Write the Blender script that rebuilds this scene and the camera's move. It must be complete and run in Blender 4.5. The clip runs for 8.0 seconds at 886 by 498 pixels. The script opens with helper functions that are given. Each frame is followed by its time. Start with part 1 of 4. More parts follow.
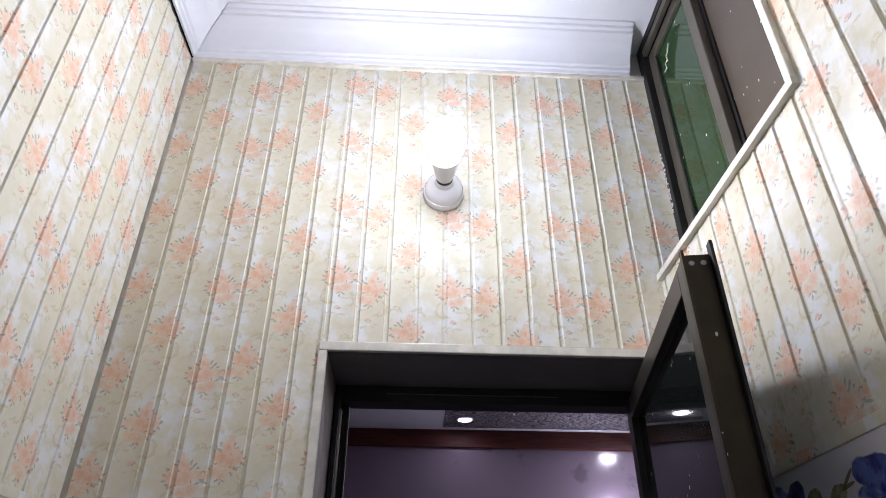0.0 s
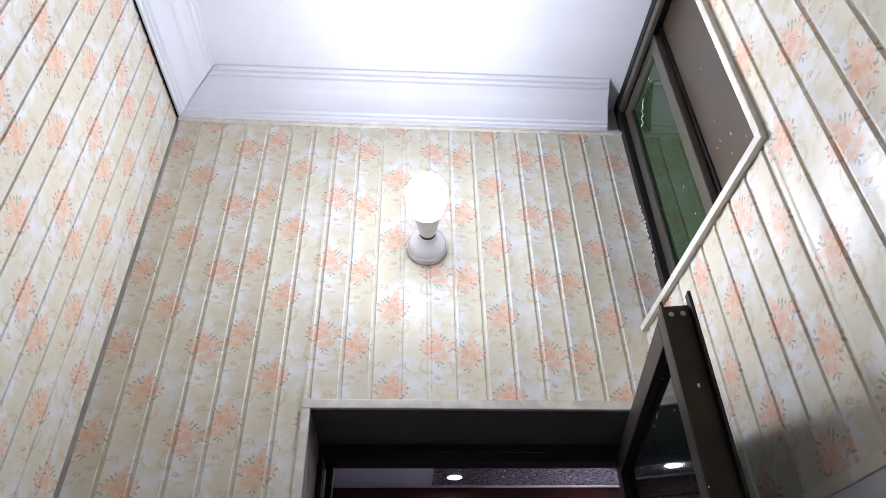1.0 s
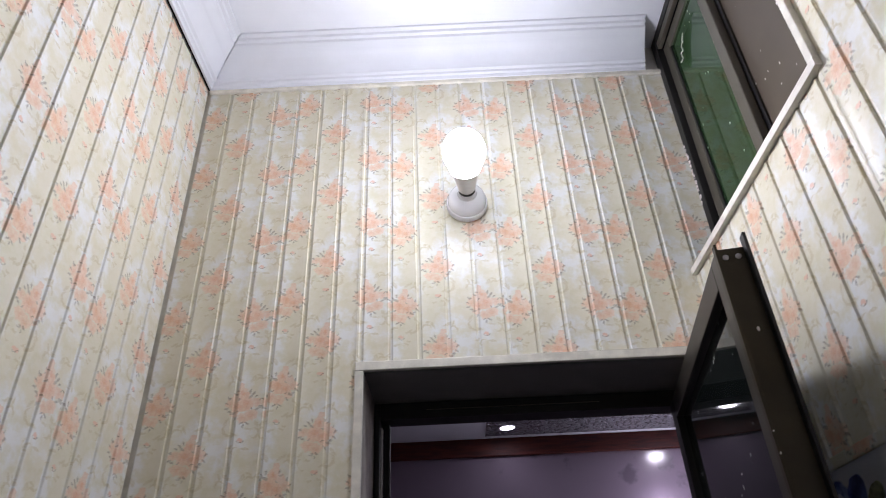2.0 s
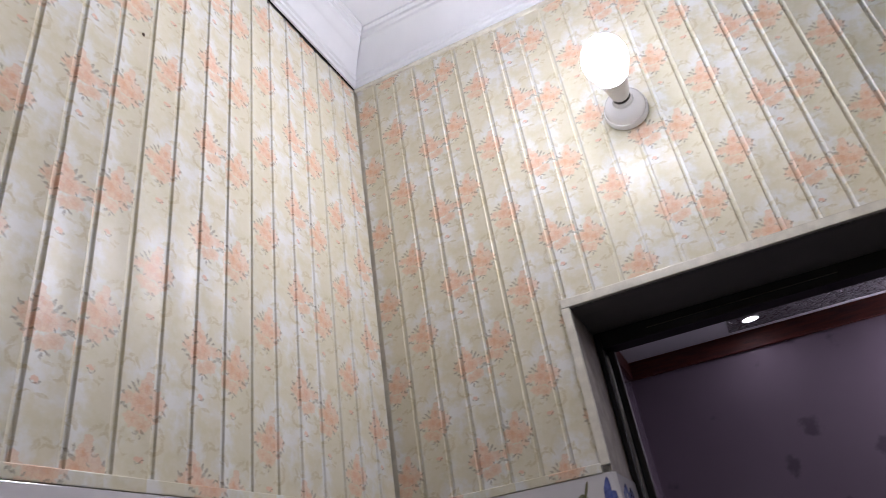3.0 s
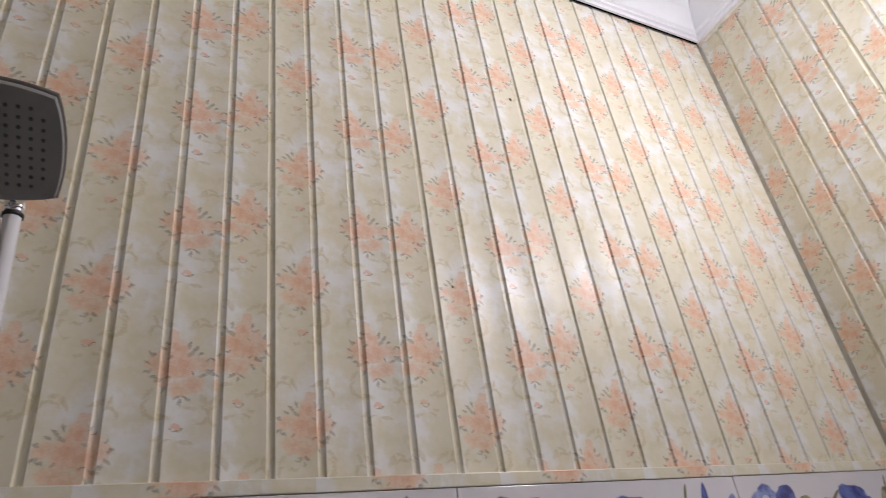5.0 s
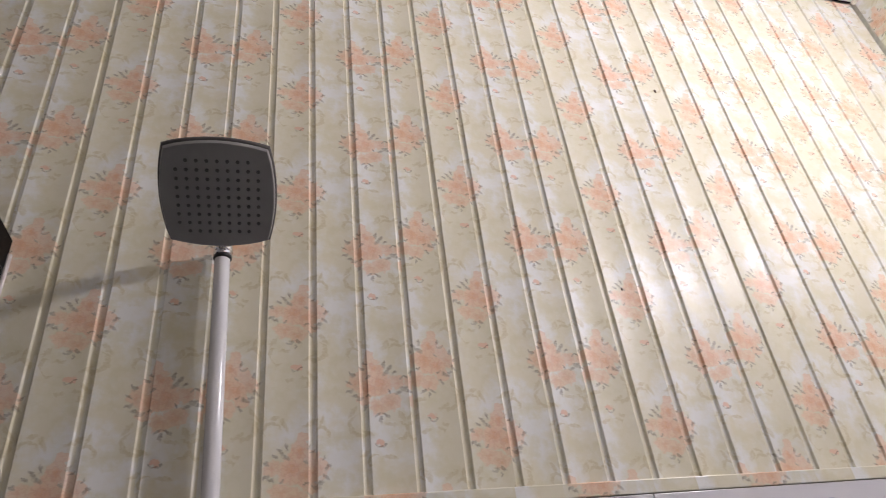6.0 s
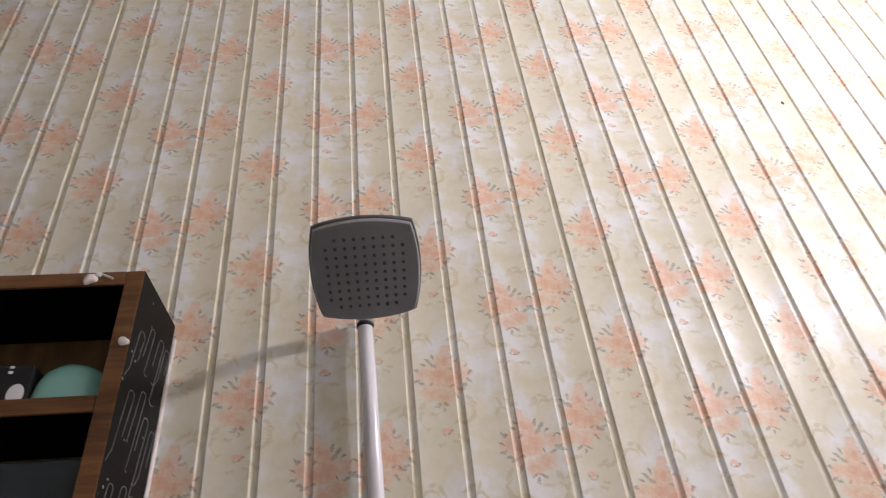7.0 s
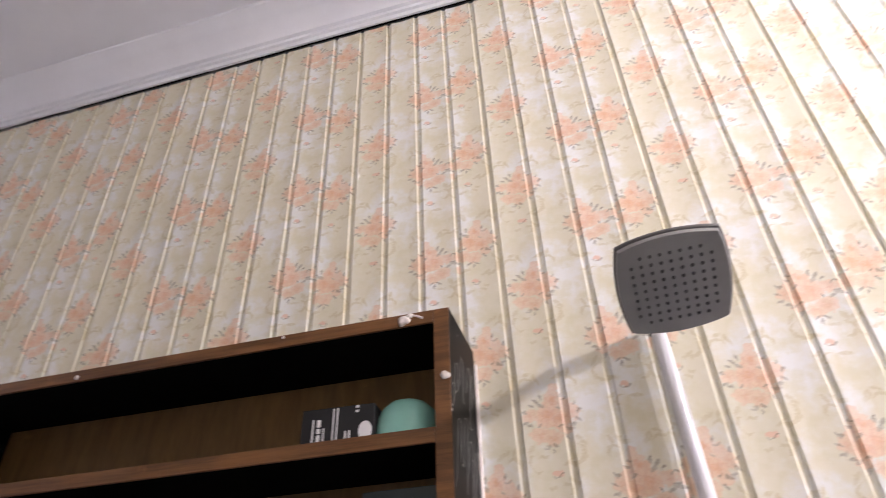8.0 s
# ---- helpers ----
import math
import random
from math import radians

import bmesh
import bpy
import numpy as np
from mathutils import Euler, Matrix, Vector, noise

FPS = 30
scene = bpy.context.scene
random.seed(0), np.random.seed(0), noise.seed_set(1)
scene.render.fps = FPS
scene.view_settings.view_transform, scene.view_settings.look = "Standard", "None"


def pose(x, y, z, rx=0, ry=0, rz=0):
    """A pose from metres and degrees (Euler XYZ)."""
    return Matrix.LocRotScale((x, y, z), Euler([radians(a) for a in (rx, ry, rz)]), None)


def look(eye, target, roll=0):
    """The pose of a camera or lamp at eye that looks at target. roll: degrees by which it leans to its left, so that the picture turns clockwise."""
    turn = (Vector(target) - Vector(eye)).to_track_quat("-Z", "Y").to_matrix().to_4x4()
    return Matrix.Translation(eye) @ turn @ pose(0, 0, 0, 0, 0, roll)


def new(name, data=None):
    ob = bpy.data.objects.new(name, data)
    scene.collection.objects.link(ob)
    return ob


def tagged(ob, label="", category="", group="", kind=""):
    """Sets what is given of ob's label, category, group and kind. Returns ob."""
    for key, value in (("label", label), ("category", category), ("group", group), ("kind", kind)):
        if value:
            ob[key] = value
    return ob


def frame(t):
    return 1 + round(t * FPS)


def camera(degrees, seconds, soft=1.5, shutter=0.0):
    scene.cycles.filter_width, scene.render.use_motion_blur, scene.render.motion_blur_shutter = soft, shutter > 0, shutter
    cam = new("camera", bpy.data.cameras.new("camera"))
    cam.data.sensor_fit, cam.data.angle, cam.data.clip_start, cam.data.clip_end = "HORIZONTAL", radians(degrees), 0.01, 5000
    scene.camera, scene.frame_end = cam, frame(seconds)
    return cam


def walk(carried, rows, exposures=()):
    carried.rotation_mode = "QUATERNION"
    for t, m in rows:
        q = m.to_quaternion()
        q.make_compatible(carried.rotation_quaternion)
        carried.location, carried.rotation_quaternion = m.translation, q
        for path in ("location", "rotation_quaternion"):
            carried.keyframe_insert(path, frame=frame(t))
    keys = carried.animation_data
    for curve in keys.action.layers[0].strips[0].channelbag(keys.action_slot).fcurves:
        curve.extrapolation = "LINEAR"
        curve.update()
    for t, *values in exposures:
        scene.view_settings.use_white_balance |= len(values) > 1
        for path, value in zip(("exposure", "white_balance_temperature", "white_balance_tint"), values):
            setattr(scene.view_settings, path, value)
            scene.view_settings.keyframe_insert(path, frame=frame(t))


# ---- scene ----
cam = camera(68.2, 8.0, soft=0.8, shutter=0.2)
PATH = [
    (0, (0.618, -1.269, 1.524), (0.708, 0.423, 2.587), 0.2),
    (0.5, (0.617, -1.274, 1.526), (0.73, 0.364, 2.669), -1.1),
    (1, (0.629, -1.275, 1.525), (0.75, 0.324, 2.719), -1.4),
    (1.2, (0.619, -1.267, 1.52), (0.743, 0.341, 2.704), -1.6),
    (2.3, (0.623, -1.271, 1.542), (0.46, 0.426, 2.589), -4.9),
    (2.5, (0.64, -1.273, 1.543), (0.323, 0.413, 2.57), -6.9),
    (3, (0.671, -1.268, 1.546), (0.053, 0.366, 2.52), -9.5),
    (3.5, (0.735, -1.251, 1.544), (-0.195, 0.244, 2.493), -10.6),
    (4, (0.757, -1.271, 1.542), (-0.421, 0.04, 2.488), -9.6),
    (4.2, (0.761, -1.293, 1.546), (-0.485, -0.056, 2.504), -9.5),
    (5.3, (0.739, -1.413, 1.575), (-0.782, -0.636, 2.614), -8.1),
    (5.5, (0.74, -1.426, 1.576), (-0.805, -0.716, 2.628), -7.7),
    (6, (0.736, -1.454, 1.581), (-0.861, -0.9, 2.649), -7.4),
    (6.5, (0.729, -1.478, 1.594), (-0.889, -1.069, 2.695), -7.1),
    (7, (0.735, -1.495, 1.615), (-0.859, -1.245, 2.798), -7.1),
    (7.5, (0.754, -1.548, 1.64), (-0.829, -1.518, 2.862), -4.1),
    (8, (0.772, -1.587, 1.643), (-0.787, -1.949, 2.842), -2.8),
]
walk(cam, [(t, look(eye, target, roll)) for t, eye, target, roll in PATH],
     [(0, 0.40, 6000, 19), (1, 0.22, 5950, 19), (2.5, 0.10, 6200, 20), (3.5, 0.17, 6450, 22), (4, 0.20, 6600, 21),
      (5.5, 0.48, 6600, 21), (6.5, 0.80, 6550, 23), (7.2, 1.18, 6500, 24), (8, 1.80, 6550, 26)])


# ---- world ----
world = bpy.data.worlds.new("world")
scene.world = world
world.use_nodes = True
world.node_tree.nodes["Background"].inputs[0].default_value = (0.5, 0.55, 0.7, 1)
world.node_tree.nodes["Background"].inputs[1].default_value = 0.02

BULB_POWER = 152.0
BULB_TIP = 400.0        # light leaves mostly forwards
BULB_REAR = 38.0       # the diffuser is dimmer towards its collar
SPOT_POWER = 260.0
DOWNLIGHT_POWER = 310.0
DOWNLIGHT_LOW = 28.0

# ---- plan, in metres ----
A_WEST = 0.0241          # the west wall runs x = A_WEST * y
X_EAST = 1.182           # face of the east panels
X_WIN = 1.25             # window plane behind them
Z_TILE = 1.734           # top of the tiles
Z_EAST = 0.026           # the east tiles end that much higher
Z_PAN = 1.751            # foot of the wall panels
Z_TOP = 2.905            # head of the wall panels
Z_CEIL = 3.017
Y_SOUTH = -3.15
DOOR_L, DOOR_R, DOOR_T = 0.447, 1.165, 2.064
Y_FRAME = 0.195          # front of the door frame in its reveal
STRIP = 0.0625
HOLLOW = 0.0017          # depth of a strip's middle
REPEAT = 0.199           # height of the printed repeat


# ---- materials ----
class Nodes:
    """Short calls for building a node material."""

    def __init__(self, name):
        self.mat = bpy.data.materials.new(name)
        self.mat.use_nodes = True
        self.t = self.mat.node_tree
        self.bsdf = self.t.nodes["Principled BSDF"]

    def put(self, socket, value):
        if isinstance(value, bpy.types.NodeSocket):
            self.t.links.new(value, socket)
        elif isinstance(value, tuple) and len(value) == 3 and socket.type == "RGBA":
            socket.default_value = (*value, 1)
        else:
            socket.default_value = value

    def m(self, op, a, b=0.0, c=0.0, clamp=False):
        n = self.t.nodes.new("ShaderNodeMath")
        n.operation, n.use_clamp = op, clamp
        self.put(n.inputs[0], a), self.put(n.inputs[1], b), self.put(n.inputs[2], c)
        return n.outputs[0]

    def vec(self, x, y, z=0.0):
        n = self.t.nodes.new("ShaderNodeCombineXYZ")
        self.put(n.inputs[0], x), self.put(n.inputs[1], y), self.put(n.inputs[2], z)
        return n.outputs[0]

    def local(self):
        n = self.t.nodes.new("ShaderNodeTexCoord")
        s = self.t.nodes.new("ShaderNodeSeparateXYZ")
        self.t.links.new(n.outputs["Object"], s.inputs[0])
        return n.outputs["Object"], s.outputs[0], s.outputs[1], s.outputs[2]

    def noise(self, vec, scale, detail=3.0, rough=0.55):
        n = self.t.nodes.new("ShaderNodeTexNoise")
        self.put(n.inputs["Vector"], vec)
        n.inputs["Scale"].default_value, n.inputs["Detail"].default_value, n.inputs["Roughness"].default_value = scale, detail, rough
        return n.outputs["Fac"]

    def cells(self, vec, scale, feature="F1"):
        n = self.t.nodes.new("ShaderNodeTexVoronoi")
        n.feature = feature
        self.put(n.inputs["Vector"], vec)
        n.inputs["Scale"].default_value = scale
        return n.outputs["Distance"]

    def step(self, value, lo, hi):
        n = self.t.nodes.new("ShaderNodeMapRange")
        n.interpolation_type = "SMOOTHSTEP"
        self.put(n.inputs[0], value)
        n.inputs[1].default_value, n.inputs[2].default_value = lo, hi
        return n.outputs[0]

    def mix(self, fac, a, b):
        n = self.t.nodes.new("ShaderNodeMix")
        n.data_type = "RGBA"
        self.put(n.inputs[0], fac), self.put(n.inputs[6], a), self.put(n.inputs[7], b)
        return n.outputs[2]

    def bump(self, height, strength=0.3, distance=0.001):
        n = self.t.nodes.new("ShaderNodeBump")
        n.inputs["Strength"].default_value, n.inputs["Distance"].default_value = strength, distance
        self.put(n.inputs["Height"], height)
        self.t.links.new(n.outputs[0], self.bsdf.inputs["Normal"])

    def done(self, colour, rough=0.5, metal=0.0):
        self.put(self.bsdf.inputs["Base Color"], colour)
        self.put(self.bsdf.inputs["Roughness"], rough)
        self.put(self.bsdf.inputs["Metallic"], metal)
        return self.mat


def plain(name, colour, rough=0.5, metal=0.0, vary=0.15, scale=9.0, bump=0.1, grain=180.0):
    """A surface of one colour with stains at a large scale and grain at a small one."""
    k = Nodes(name)
    pos = k.local()[0]
    big, fine = k.noise(pos, scale, 4), k.noise(pos, grain, 2)
    f = k.m("ADD", k.m("MULTIPLY", k.step(big, 0.35, 0.75), 0.75), k.m("MULTIPLY", fine, 0.25))
    dark = tuple(c * (1 - vary) for c in colour)
    light = tuple(min(1.0, c * (1 + vary * 0.6)) for c in colour)
    k.bump(fine, bump)
    return k.done(k.mix(f, dark, light), k.m("ADD", k.m("MULTIPLY", big, 0.12), rough - 0.06, clamp=True), metal)


def glow(name, colour, strength):
    k = Nodes(name)
    k.bsdf.inputs["Emission Color"].default_value = (*colour, 1)
    k.bsdf.inputs["Emission Strength"].default_value = strength
    return k.done((0.8, 0.8, 0.8), 0.4)


def printed_panel(name):
    """Glossy cream plastic with a printed repeat of peach bouquets, grey leaves, single buds and olive scrolls."""
    k = Nodes(name)
    pos, u, _, z = k.local()
    u = k.m("MULTIPLY", k.m("FRACT", k.m("DIVIDE", u, 4 * STRIP)), 4 * STRIP)
    v = k.m("MULTIPLY", k.m("FRACT", k.m("ADD", k.m("DIVIDE", z, REPEAT), 0.5)), REPEAT)   # the single bouquet at the middle
    # the print closes on itself upwards: its height runs round a ring
    angle = k.m("MULTIPLY", v, 2 * math.pi / REPEAT)
    ring_y = k.m("MULTIPLY", k.m("COSINE", angle), REPEAT / 2 / math.pi)
    ring_z = k.m("MULTIPLY", k.m("SINE", angle), REPEAT / 2 / math.pi)

    def sheet(shift=0.0):
        return k.vec(k.m("ADD", u, shift), ring_y, ring_z)

    flat = sheet()
    wob = k.m("SUBTRACT", k.noise(flat, 120, 3, 0.6), 0.5)
    wob2 = k.m("SUBTRACT", k.noise(sheet(5.3), 120, 3, 0.6), 0.5)
    fine = k.m("SUBTRACT", k.noise(sheet(2.3), 330, 3, 0.7), 0.5)
    # of the three bouquets of a repeat, the one that is nearest; one of the pair is mirrored
    du = dv = best = None
    for cu, cv, flip in ((0.106, 0.0, 1), (0.204, -0.0975, -1), (0.024, -0.0975, 1), (0.274, -0.0975, 1)):
        a = k.m("MULTIPLY", k.m("SUBTRACT", u, cu), flip)
        b = k.m("SUBTRACT", v, REPEAT / 2 + cv)
        if cv:
            b = k.m("SUBTRACT", k.m("MULTIPLY", k.m("FRACT", k.m("ADD", k.m("DIVIDE", b, REPEAT), 0.5)), REPEAT), REPEAT / 2)
        d = k.m("ADD", k.m("MULTIPLY", a, a), k.m("MULTIPLY", k.m("MULTIPLY", b, b), 0.55))
        if best is None:
            du, dv, best = a, b, d
        else:
            near = k.m("LESS_THAN", d, best)
            du = k.m("ADD", du, k.m("MULTIPLY", near, k.m("SUBTRACT", a, du)))
            dv = k.m("ADD", dv, k.m("MULTIPLY", near, k.m("SUBTRACT", b, dv)))
            best = k.m("MINIMUM", d, best)
    wu, wv = k.m("ADD", du, k.m("MULTIPLY", wob, 0.016)), k.m("ADD", dv, k.m("MULTIPLY", wob2, 0.016))
    tu, tv = k.m("ADD", du, k.m("ADD", k.m("MULTIPLY", wob2, 0.010), k.m("MULTIPLY", fine, 0.004))), k.m("ADD", dv, k.m("SUBTRACT", k.m("MULTIPLY", wob, 0.010), k.m("MULTIPLY", fine, 0.004)))

    def blob(cu, cv, ru, rv, turn=0.0, x=wu, y=wv, lo=0.75, hi=1.05):
        """A soft-edged oval; sizes in millimetres from the bouquet's middle."""
        c, q = math.cos(radians(turn)) * 1000, math.sin(radians(turn)) * 1000
        a, b = k.m("SUBTRACT", x, cu / 1000), k.m("SUBTRACT", y, cv / 1000)
        p = k.m("ADD", k.m("MULTIPLY", a, c / ru), k.m("MULTIPLY", b, q / ru))
        w = k.m("SUBTRACT", k.m("MULTIPLY", b, c / rv), k.m("MULTIPLY", a, q / rv))
        return k.m("SUBTRACT", 1.0, k.step(k.m("SQRT", k.m("ADD", k.m("MULTIPLY", p, p), k.m("MULTIPLY", w, w))), lo, hi))

    def any_of(rows, **more):
        out = None
        for row in rows:
            one = blob(*row, **more)
            out = one if out is None else k.m("MAXIMUM", out, one)
        return out

    rose = any_of(((-3, 2, 19, 18), (9, -4, 17, 14), (2, 19, 12, 12)))
    pale = any_of(((5, 26, 12, 12), (8, 39, 7, 8), (-25, 4, 12, 10), (-17, -22, 15, 12, -10), (-1, -28, 14, 11), (26, 3, 12, 12), (18, 15, 10, 9), (17, -18, 10, 9)))
    heart = any_of(((-4, 3, 11, 10), (11, -4, 9, 8), (4, 23, 6, 7), (26, 3, 6, 5), (-16, -22, 8, 6), (-26, 4, 5, 4), (0, -29, 7, 5)), lo=0.1, hi=1.15)
    leaf = any_of(((-18, 23, 6, 3.0, 130), (-11, 28, 6, 2.4, 100), (-12, 17, 7, 3.6, 150), (-24, 17, 5, 2.4, 160), (-34, -5, 6, 3.0, 30), (-28, -9, 6.5, 3.2, -10), (-33, 10, 5, 2, 150),
                   (36, 4, 6, 2.4, 40), (34, -7, 7, 3.0, -35), (31, 14, 5, 2.4, 60), (28, -14, 6, 2.6, 20), (14, 29, 5, 2.2, 60), (18, 23, 5, 2.2, 20), (15, -27, 6.5, 3.0, -60), (22, -17, 7, 3.2, -30),
                   (-9, -39, 7, 2.6, 20), (1, -38, 6, 2.4, -40), (-3, -44, 5, 2, 80), (-15, -9, 4, 2.0, 40), (12, -14, 4, 2.2, 20), (10, 11, 4, 1.8, -40)), x=tu, y=tv, lo=0.45, hi=1.05)
    bud = blob(-1, -72, 6.5, 4.5)
    calyx = any_of(((-1, -77, 6, 1.6), (4.5, -74.5, 3.4, 1.3, 40), (-6.5, -74.5, 3.4, 1.3, 140)), x=tu, y=tv, lo=0.5, hi=1.0)

    def scroll(cu, cv, r, wide, turn):
        """An open ring, thick on one side."""
        a, b = k.m("SUBTRACT", tu, cu / 1000), k.m("SUBTRACT", tv, cv / 1000)
        off = k.m("ABSOLUTE", k.m("SUBTRACT", k.m("SQRT", k.m("ADD", k.m("MULTIPLY", a, a), k.m("MULTIPLY", b, b))), r / 1000))
        side = k.m("ADD", k.m("MULTIPLY", a, math.cos(radians(turn)) / r * 1000), k.m("MULTIPLY", b, math.sin(radians(turn)) / r * 1000))
        body = k.m("MULTIPLY", k.m("ADD", side, 0.35, clamp=True), wide / 1000)
        return k.m("SUBTRACT", 1.0, k.step(k.m("SUBTRACT", off, body), -0.0012, 0.0006))

    curls = None
    for row in ((-24, -58, 11, 2.6, 200), (22, -50, 13, 3.0, -40), (-28, 46, 10, 2.4, 110), (28, 42, 8, 2.8, 60), (6, -94, 8, 2.0, 30)):
        one = scroll(*row)
        curls = one if curls is None else k.m("MAXIMUM", curls, one)
    fronds = any_of(((-30, -40, 10, 3.4, 60), (-15, -50, 9, 3, 10), (32, -34, 11, 3.6, -50), (14, -60, 9, 3, 35), (16, 56, 12, 4, 30), (30, 58, 8, 2.6, 70), (-14, 55, 11, 4, 120), (-26, 62, 8, 2.6, 30), (-12, -90, 10, 3.4, 10), (18, -84, 9, 3, -30)), x=tu, y=tv, lo=0.5, hi=1.1)
    # the ground runs from a cool pale side to a tan side in patches
    across = k.m("SUBTRACT", k.m("FRACT", k.m("DIVIDE", u, STRIP)), 0.5)
    patch = k.m("ADD", k.noise(sheet(3.1), 19, 4, 0.6), k.m("MULTIPLY", across, 0.10))
    tan = k.step(patch, 0.38, 0.62)
    ground = k.mix(tan, (0.77, 0.775, 0.75), (0.705, 0.665, 0.525))
    ground = k.mix(k.m("MULTIPLY", k.step(k.noise(sheet(9.4), 34, 4, 0.6), 0.46, 0.64), 0.55), ground, (0.64, 0.60, 0.42))
    ground = k.mix(k.m("MULTIPLY", k.m("MAXIMUM", curls, fronds), k.m("ADD", 0.42, fine), clamp=True), ground, (0.52, 0.44, 0.24))
    petal = k.cells(k.vec(k.m("ADD", wu, 3.0), wv), 125, "DISTANCE_TO_EDGE")
    flower = k.mix(heart, (0.79, 0.55, 0.385), (0.745, 0.39, 0.215))
    flower = k.mix(k.m("MULTIPLY", k.m("SUBTRACT", 1.0, k.step(petal, 0.02, 0.14)), 0.35), flower, (0.62, 0.28, 0.17))
    flower = k.mix(k.m("MULTIPLY", k.step(fine, 0.0, 0.2), 0.5), flower, (0.85, 0.62, 0.50))
    c = k.mix(k.m("MULTIPLY", k.m("MAXIMUM", k.m("MULTIPLY", rose, 0.78), k.m("MULTIPLY", pale, 0.60)), k.m("ADD", 1.0, k.m("MULTIPLY", fine, 0.6)), clamp=True), ground, flower)
    c = k.mix(k.m("MULTIPLY", bud, 0.65), c, (0.76, 0.44, 0.31))
    c = k.mix(k.m("MULTIPLY", k.m("MAXIMUM", leaf, calyx), k.m("ADD", 0.52, fine), clamp=True), c, k.mix(k.step(wob, -0.1, 0.15), (0.15, 0.12, 0.085), (0.36, 0.33, 0.26)))
    dirt = k.step(k.noise(pos, 3.5, 4, 0.6), 0.5, 0.85)
    c = k.mix(k.m("MULTIPLY", dirt, 0.10), c, (0.45, 0.36, 0.20))
    speck = k.m("SUBTRACT", 1.0, k.step(k.cells(pos, 9.0), 0.012, 0.02))
    c = k.mix(k.m("MULTIPLY", speck, 0.7), c, (0.12, 0.09, 0.06))
    k.bump(k.noise(pos, 40, 2), 0.12, 0.0012)
    k.bsdf.inputs["Specular IOR Level"].default_value = 0.27
    return k.done(c, k.m("ADD", 0.30, k.m("MULTIPLY", k.noise(pos, 12, 3), 0.14)))


def printed_tile(name):
    """White glazed tile, 0.5 m wide, with blue blooms and olive buds; its top edge is at local z = 0."""
    k = Nodes(name)
    pos, u, _, z = k.local()
    wob = k.m("SUBTRACT", k.noise(k.vec(u, z), 30, 2, 0.5), 0.5)
    fine = k.noise(k.vec(u, z), 60, 2)

    def blob(cu, cz, ru, rz, turn, soft=0.12, ruffle=0.7):
        c, s = math.cos(radians(turn)), math.sin(radians(turn))
        du, dz = k.m("SUBTRACT", u, cu), k.m("SUBTRACT", z, cz)
        a = k.m("DIVIDE", k.m("ADD", k.m("MULTIPLY", du, c), k.m("MULTIPLY", dz, s)), ru)
        b = k.m("DIVIDE", k.m("SUBTRACT", k.m("MULTIPLY", dz, c), k.m("MULTIPLY", du, s)), rz)
        r = k.m("ADD", k.m("SQRT", k.m("ADD", k.m("MULTIPLY", a, a), k.m("MULTIPLY", b, b))), k.m("MULTIPLY", wob, ruffle))
        return k.m("SUBTRACT", 1.0, k.step(r, 1.0 - soft, 1.0))

    c = k.mix(k.noise(pos, 14, 3), (0.66, 0.64, 0.68), (0.74, 0.73, 0.75))
    blues = ((0.062, -0.055, 0.040, 0.042, 20), (0.105, -0.045, 0.026, 0.034, -30), (0.090, -0.095, 0.045, 0.040, 0), (0.045, -0.10, 0.030, 0.035, 30),
             (0.292, -0.045, 0.046, 0.022, -18), (0.315, -0.075, 0.030, 0.030, 10), (0.270, -0.085, 0.026, 0.034, 40),
             (0.425, -0.040, 0.008, 0.036, -8), (0.445, -0.060, 0.012, 0.032, 25), (0.475, -0.050, 0.010, 0.028, -30), (0.450, -0.105, 0.040, 0.035, 0))
    deep = k.step(k.m("ADD", k.m("MULTIPLY", k.noise(k.vec(u, z), 32, 4, 0.6), 0.8), k.m("MULTIPLY", fine, 0.2)), 0.38, 0.62)
    for n, (cu, cz, ru, rz, turn) in enumerate(blues):
        tone = k.mix(deep, (0.015, 0.024, 0.19), (0.11, 0.16, 0.48)) if n % 3 else k.mix(deep, (0.04, 0.07, 0.32), (0.30, 0.37, 0.66))
        c = k.mix(k.m("MULTIPLY", blob(cu, cz, ru, rz, turn), 0.93), c, tone)
    for cu, cz, ru, rz, turn in ((0.060, -0.040, 0.010, 0.010, 0), (0.095, -0.075, 0.008, 0.012, 20), (0.325, -0.038, 0.007, 0.006, 0)):
        c = k.mix(k.m("MULTIPLY", blob(cu, cz, ru, rz, turn), 0.7), c, (0.75, 0.77, 0.85))
    for cu, cz, ru, rz, turn in ((0.147, -0.052, 0.026, 0.015, 25), (0.205, -0.056, 0.024, 0.014, 20), (0.375, -0.050, 0.014, 0.022, -20), (0.165, -0.10, 0.02, 0.03, 0), (0.380, -0.105, 0.02, 0.025, 20)):
        c = k.mix(k.m("MULTIPLY", blob(cu, cz, ru, rz, turn), 0.9), c, k.mix(deep, (0.09, 0.10, 0.03), (0.40, 0.40, 0.22)))
    for cu, cz, ru, rz, turn in ((0.233, -0.040, 0.020, 0.0030, 35), (0.230, -0.048, 0.018, 0.0028, 8), (0.388, -0.022, 0.016, 0.0028, 70)):
        c = k.mix(k.m("MULTIPLY", blob(cu, cz, ru, rz, turn, 0.2, 0.3), 0.9), c, (0.16, 0.15, 0.06))
    return k.done(c, 0.14)


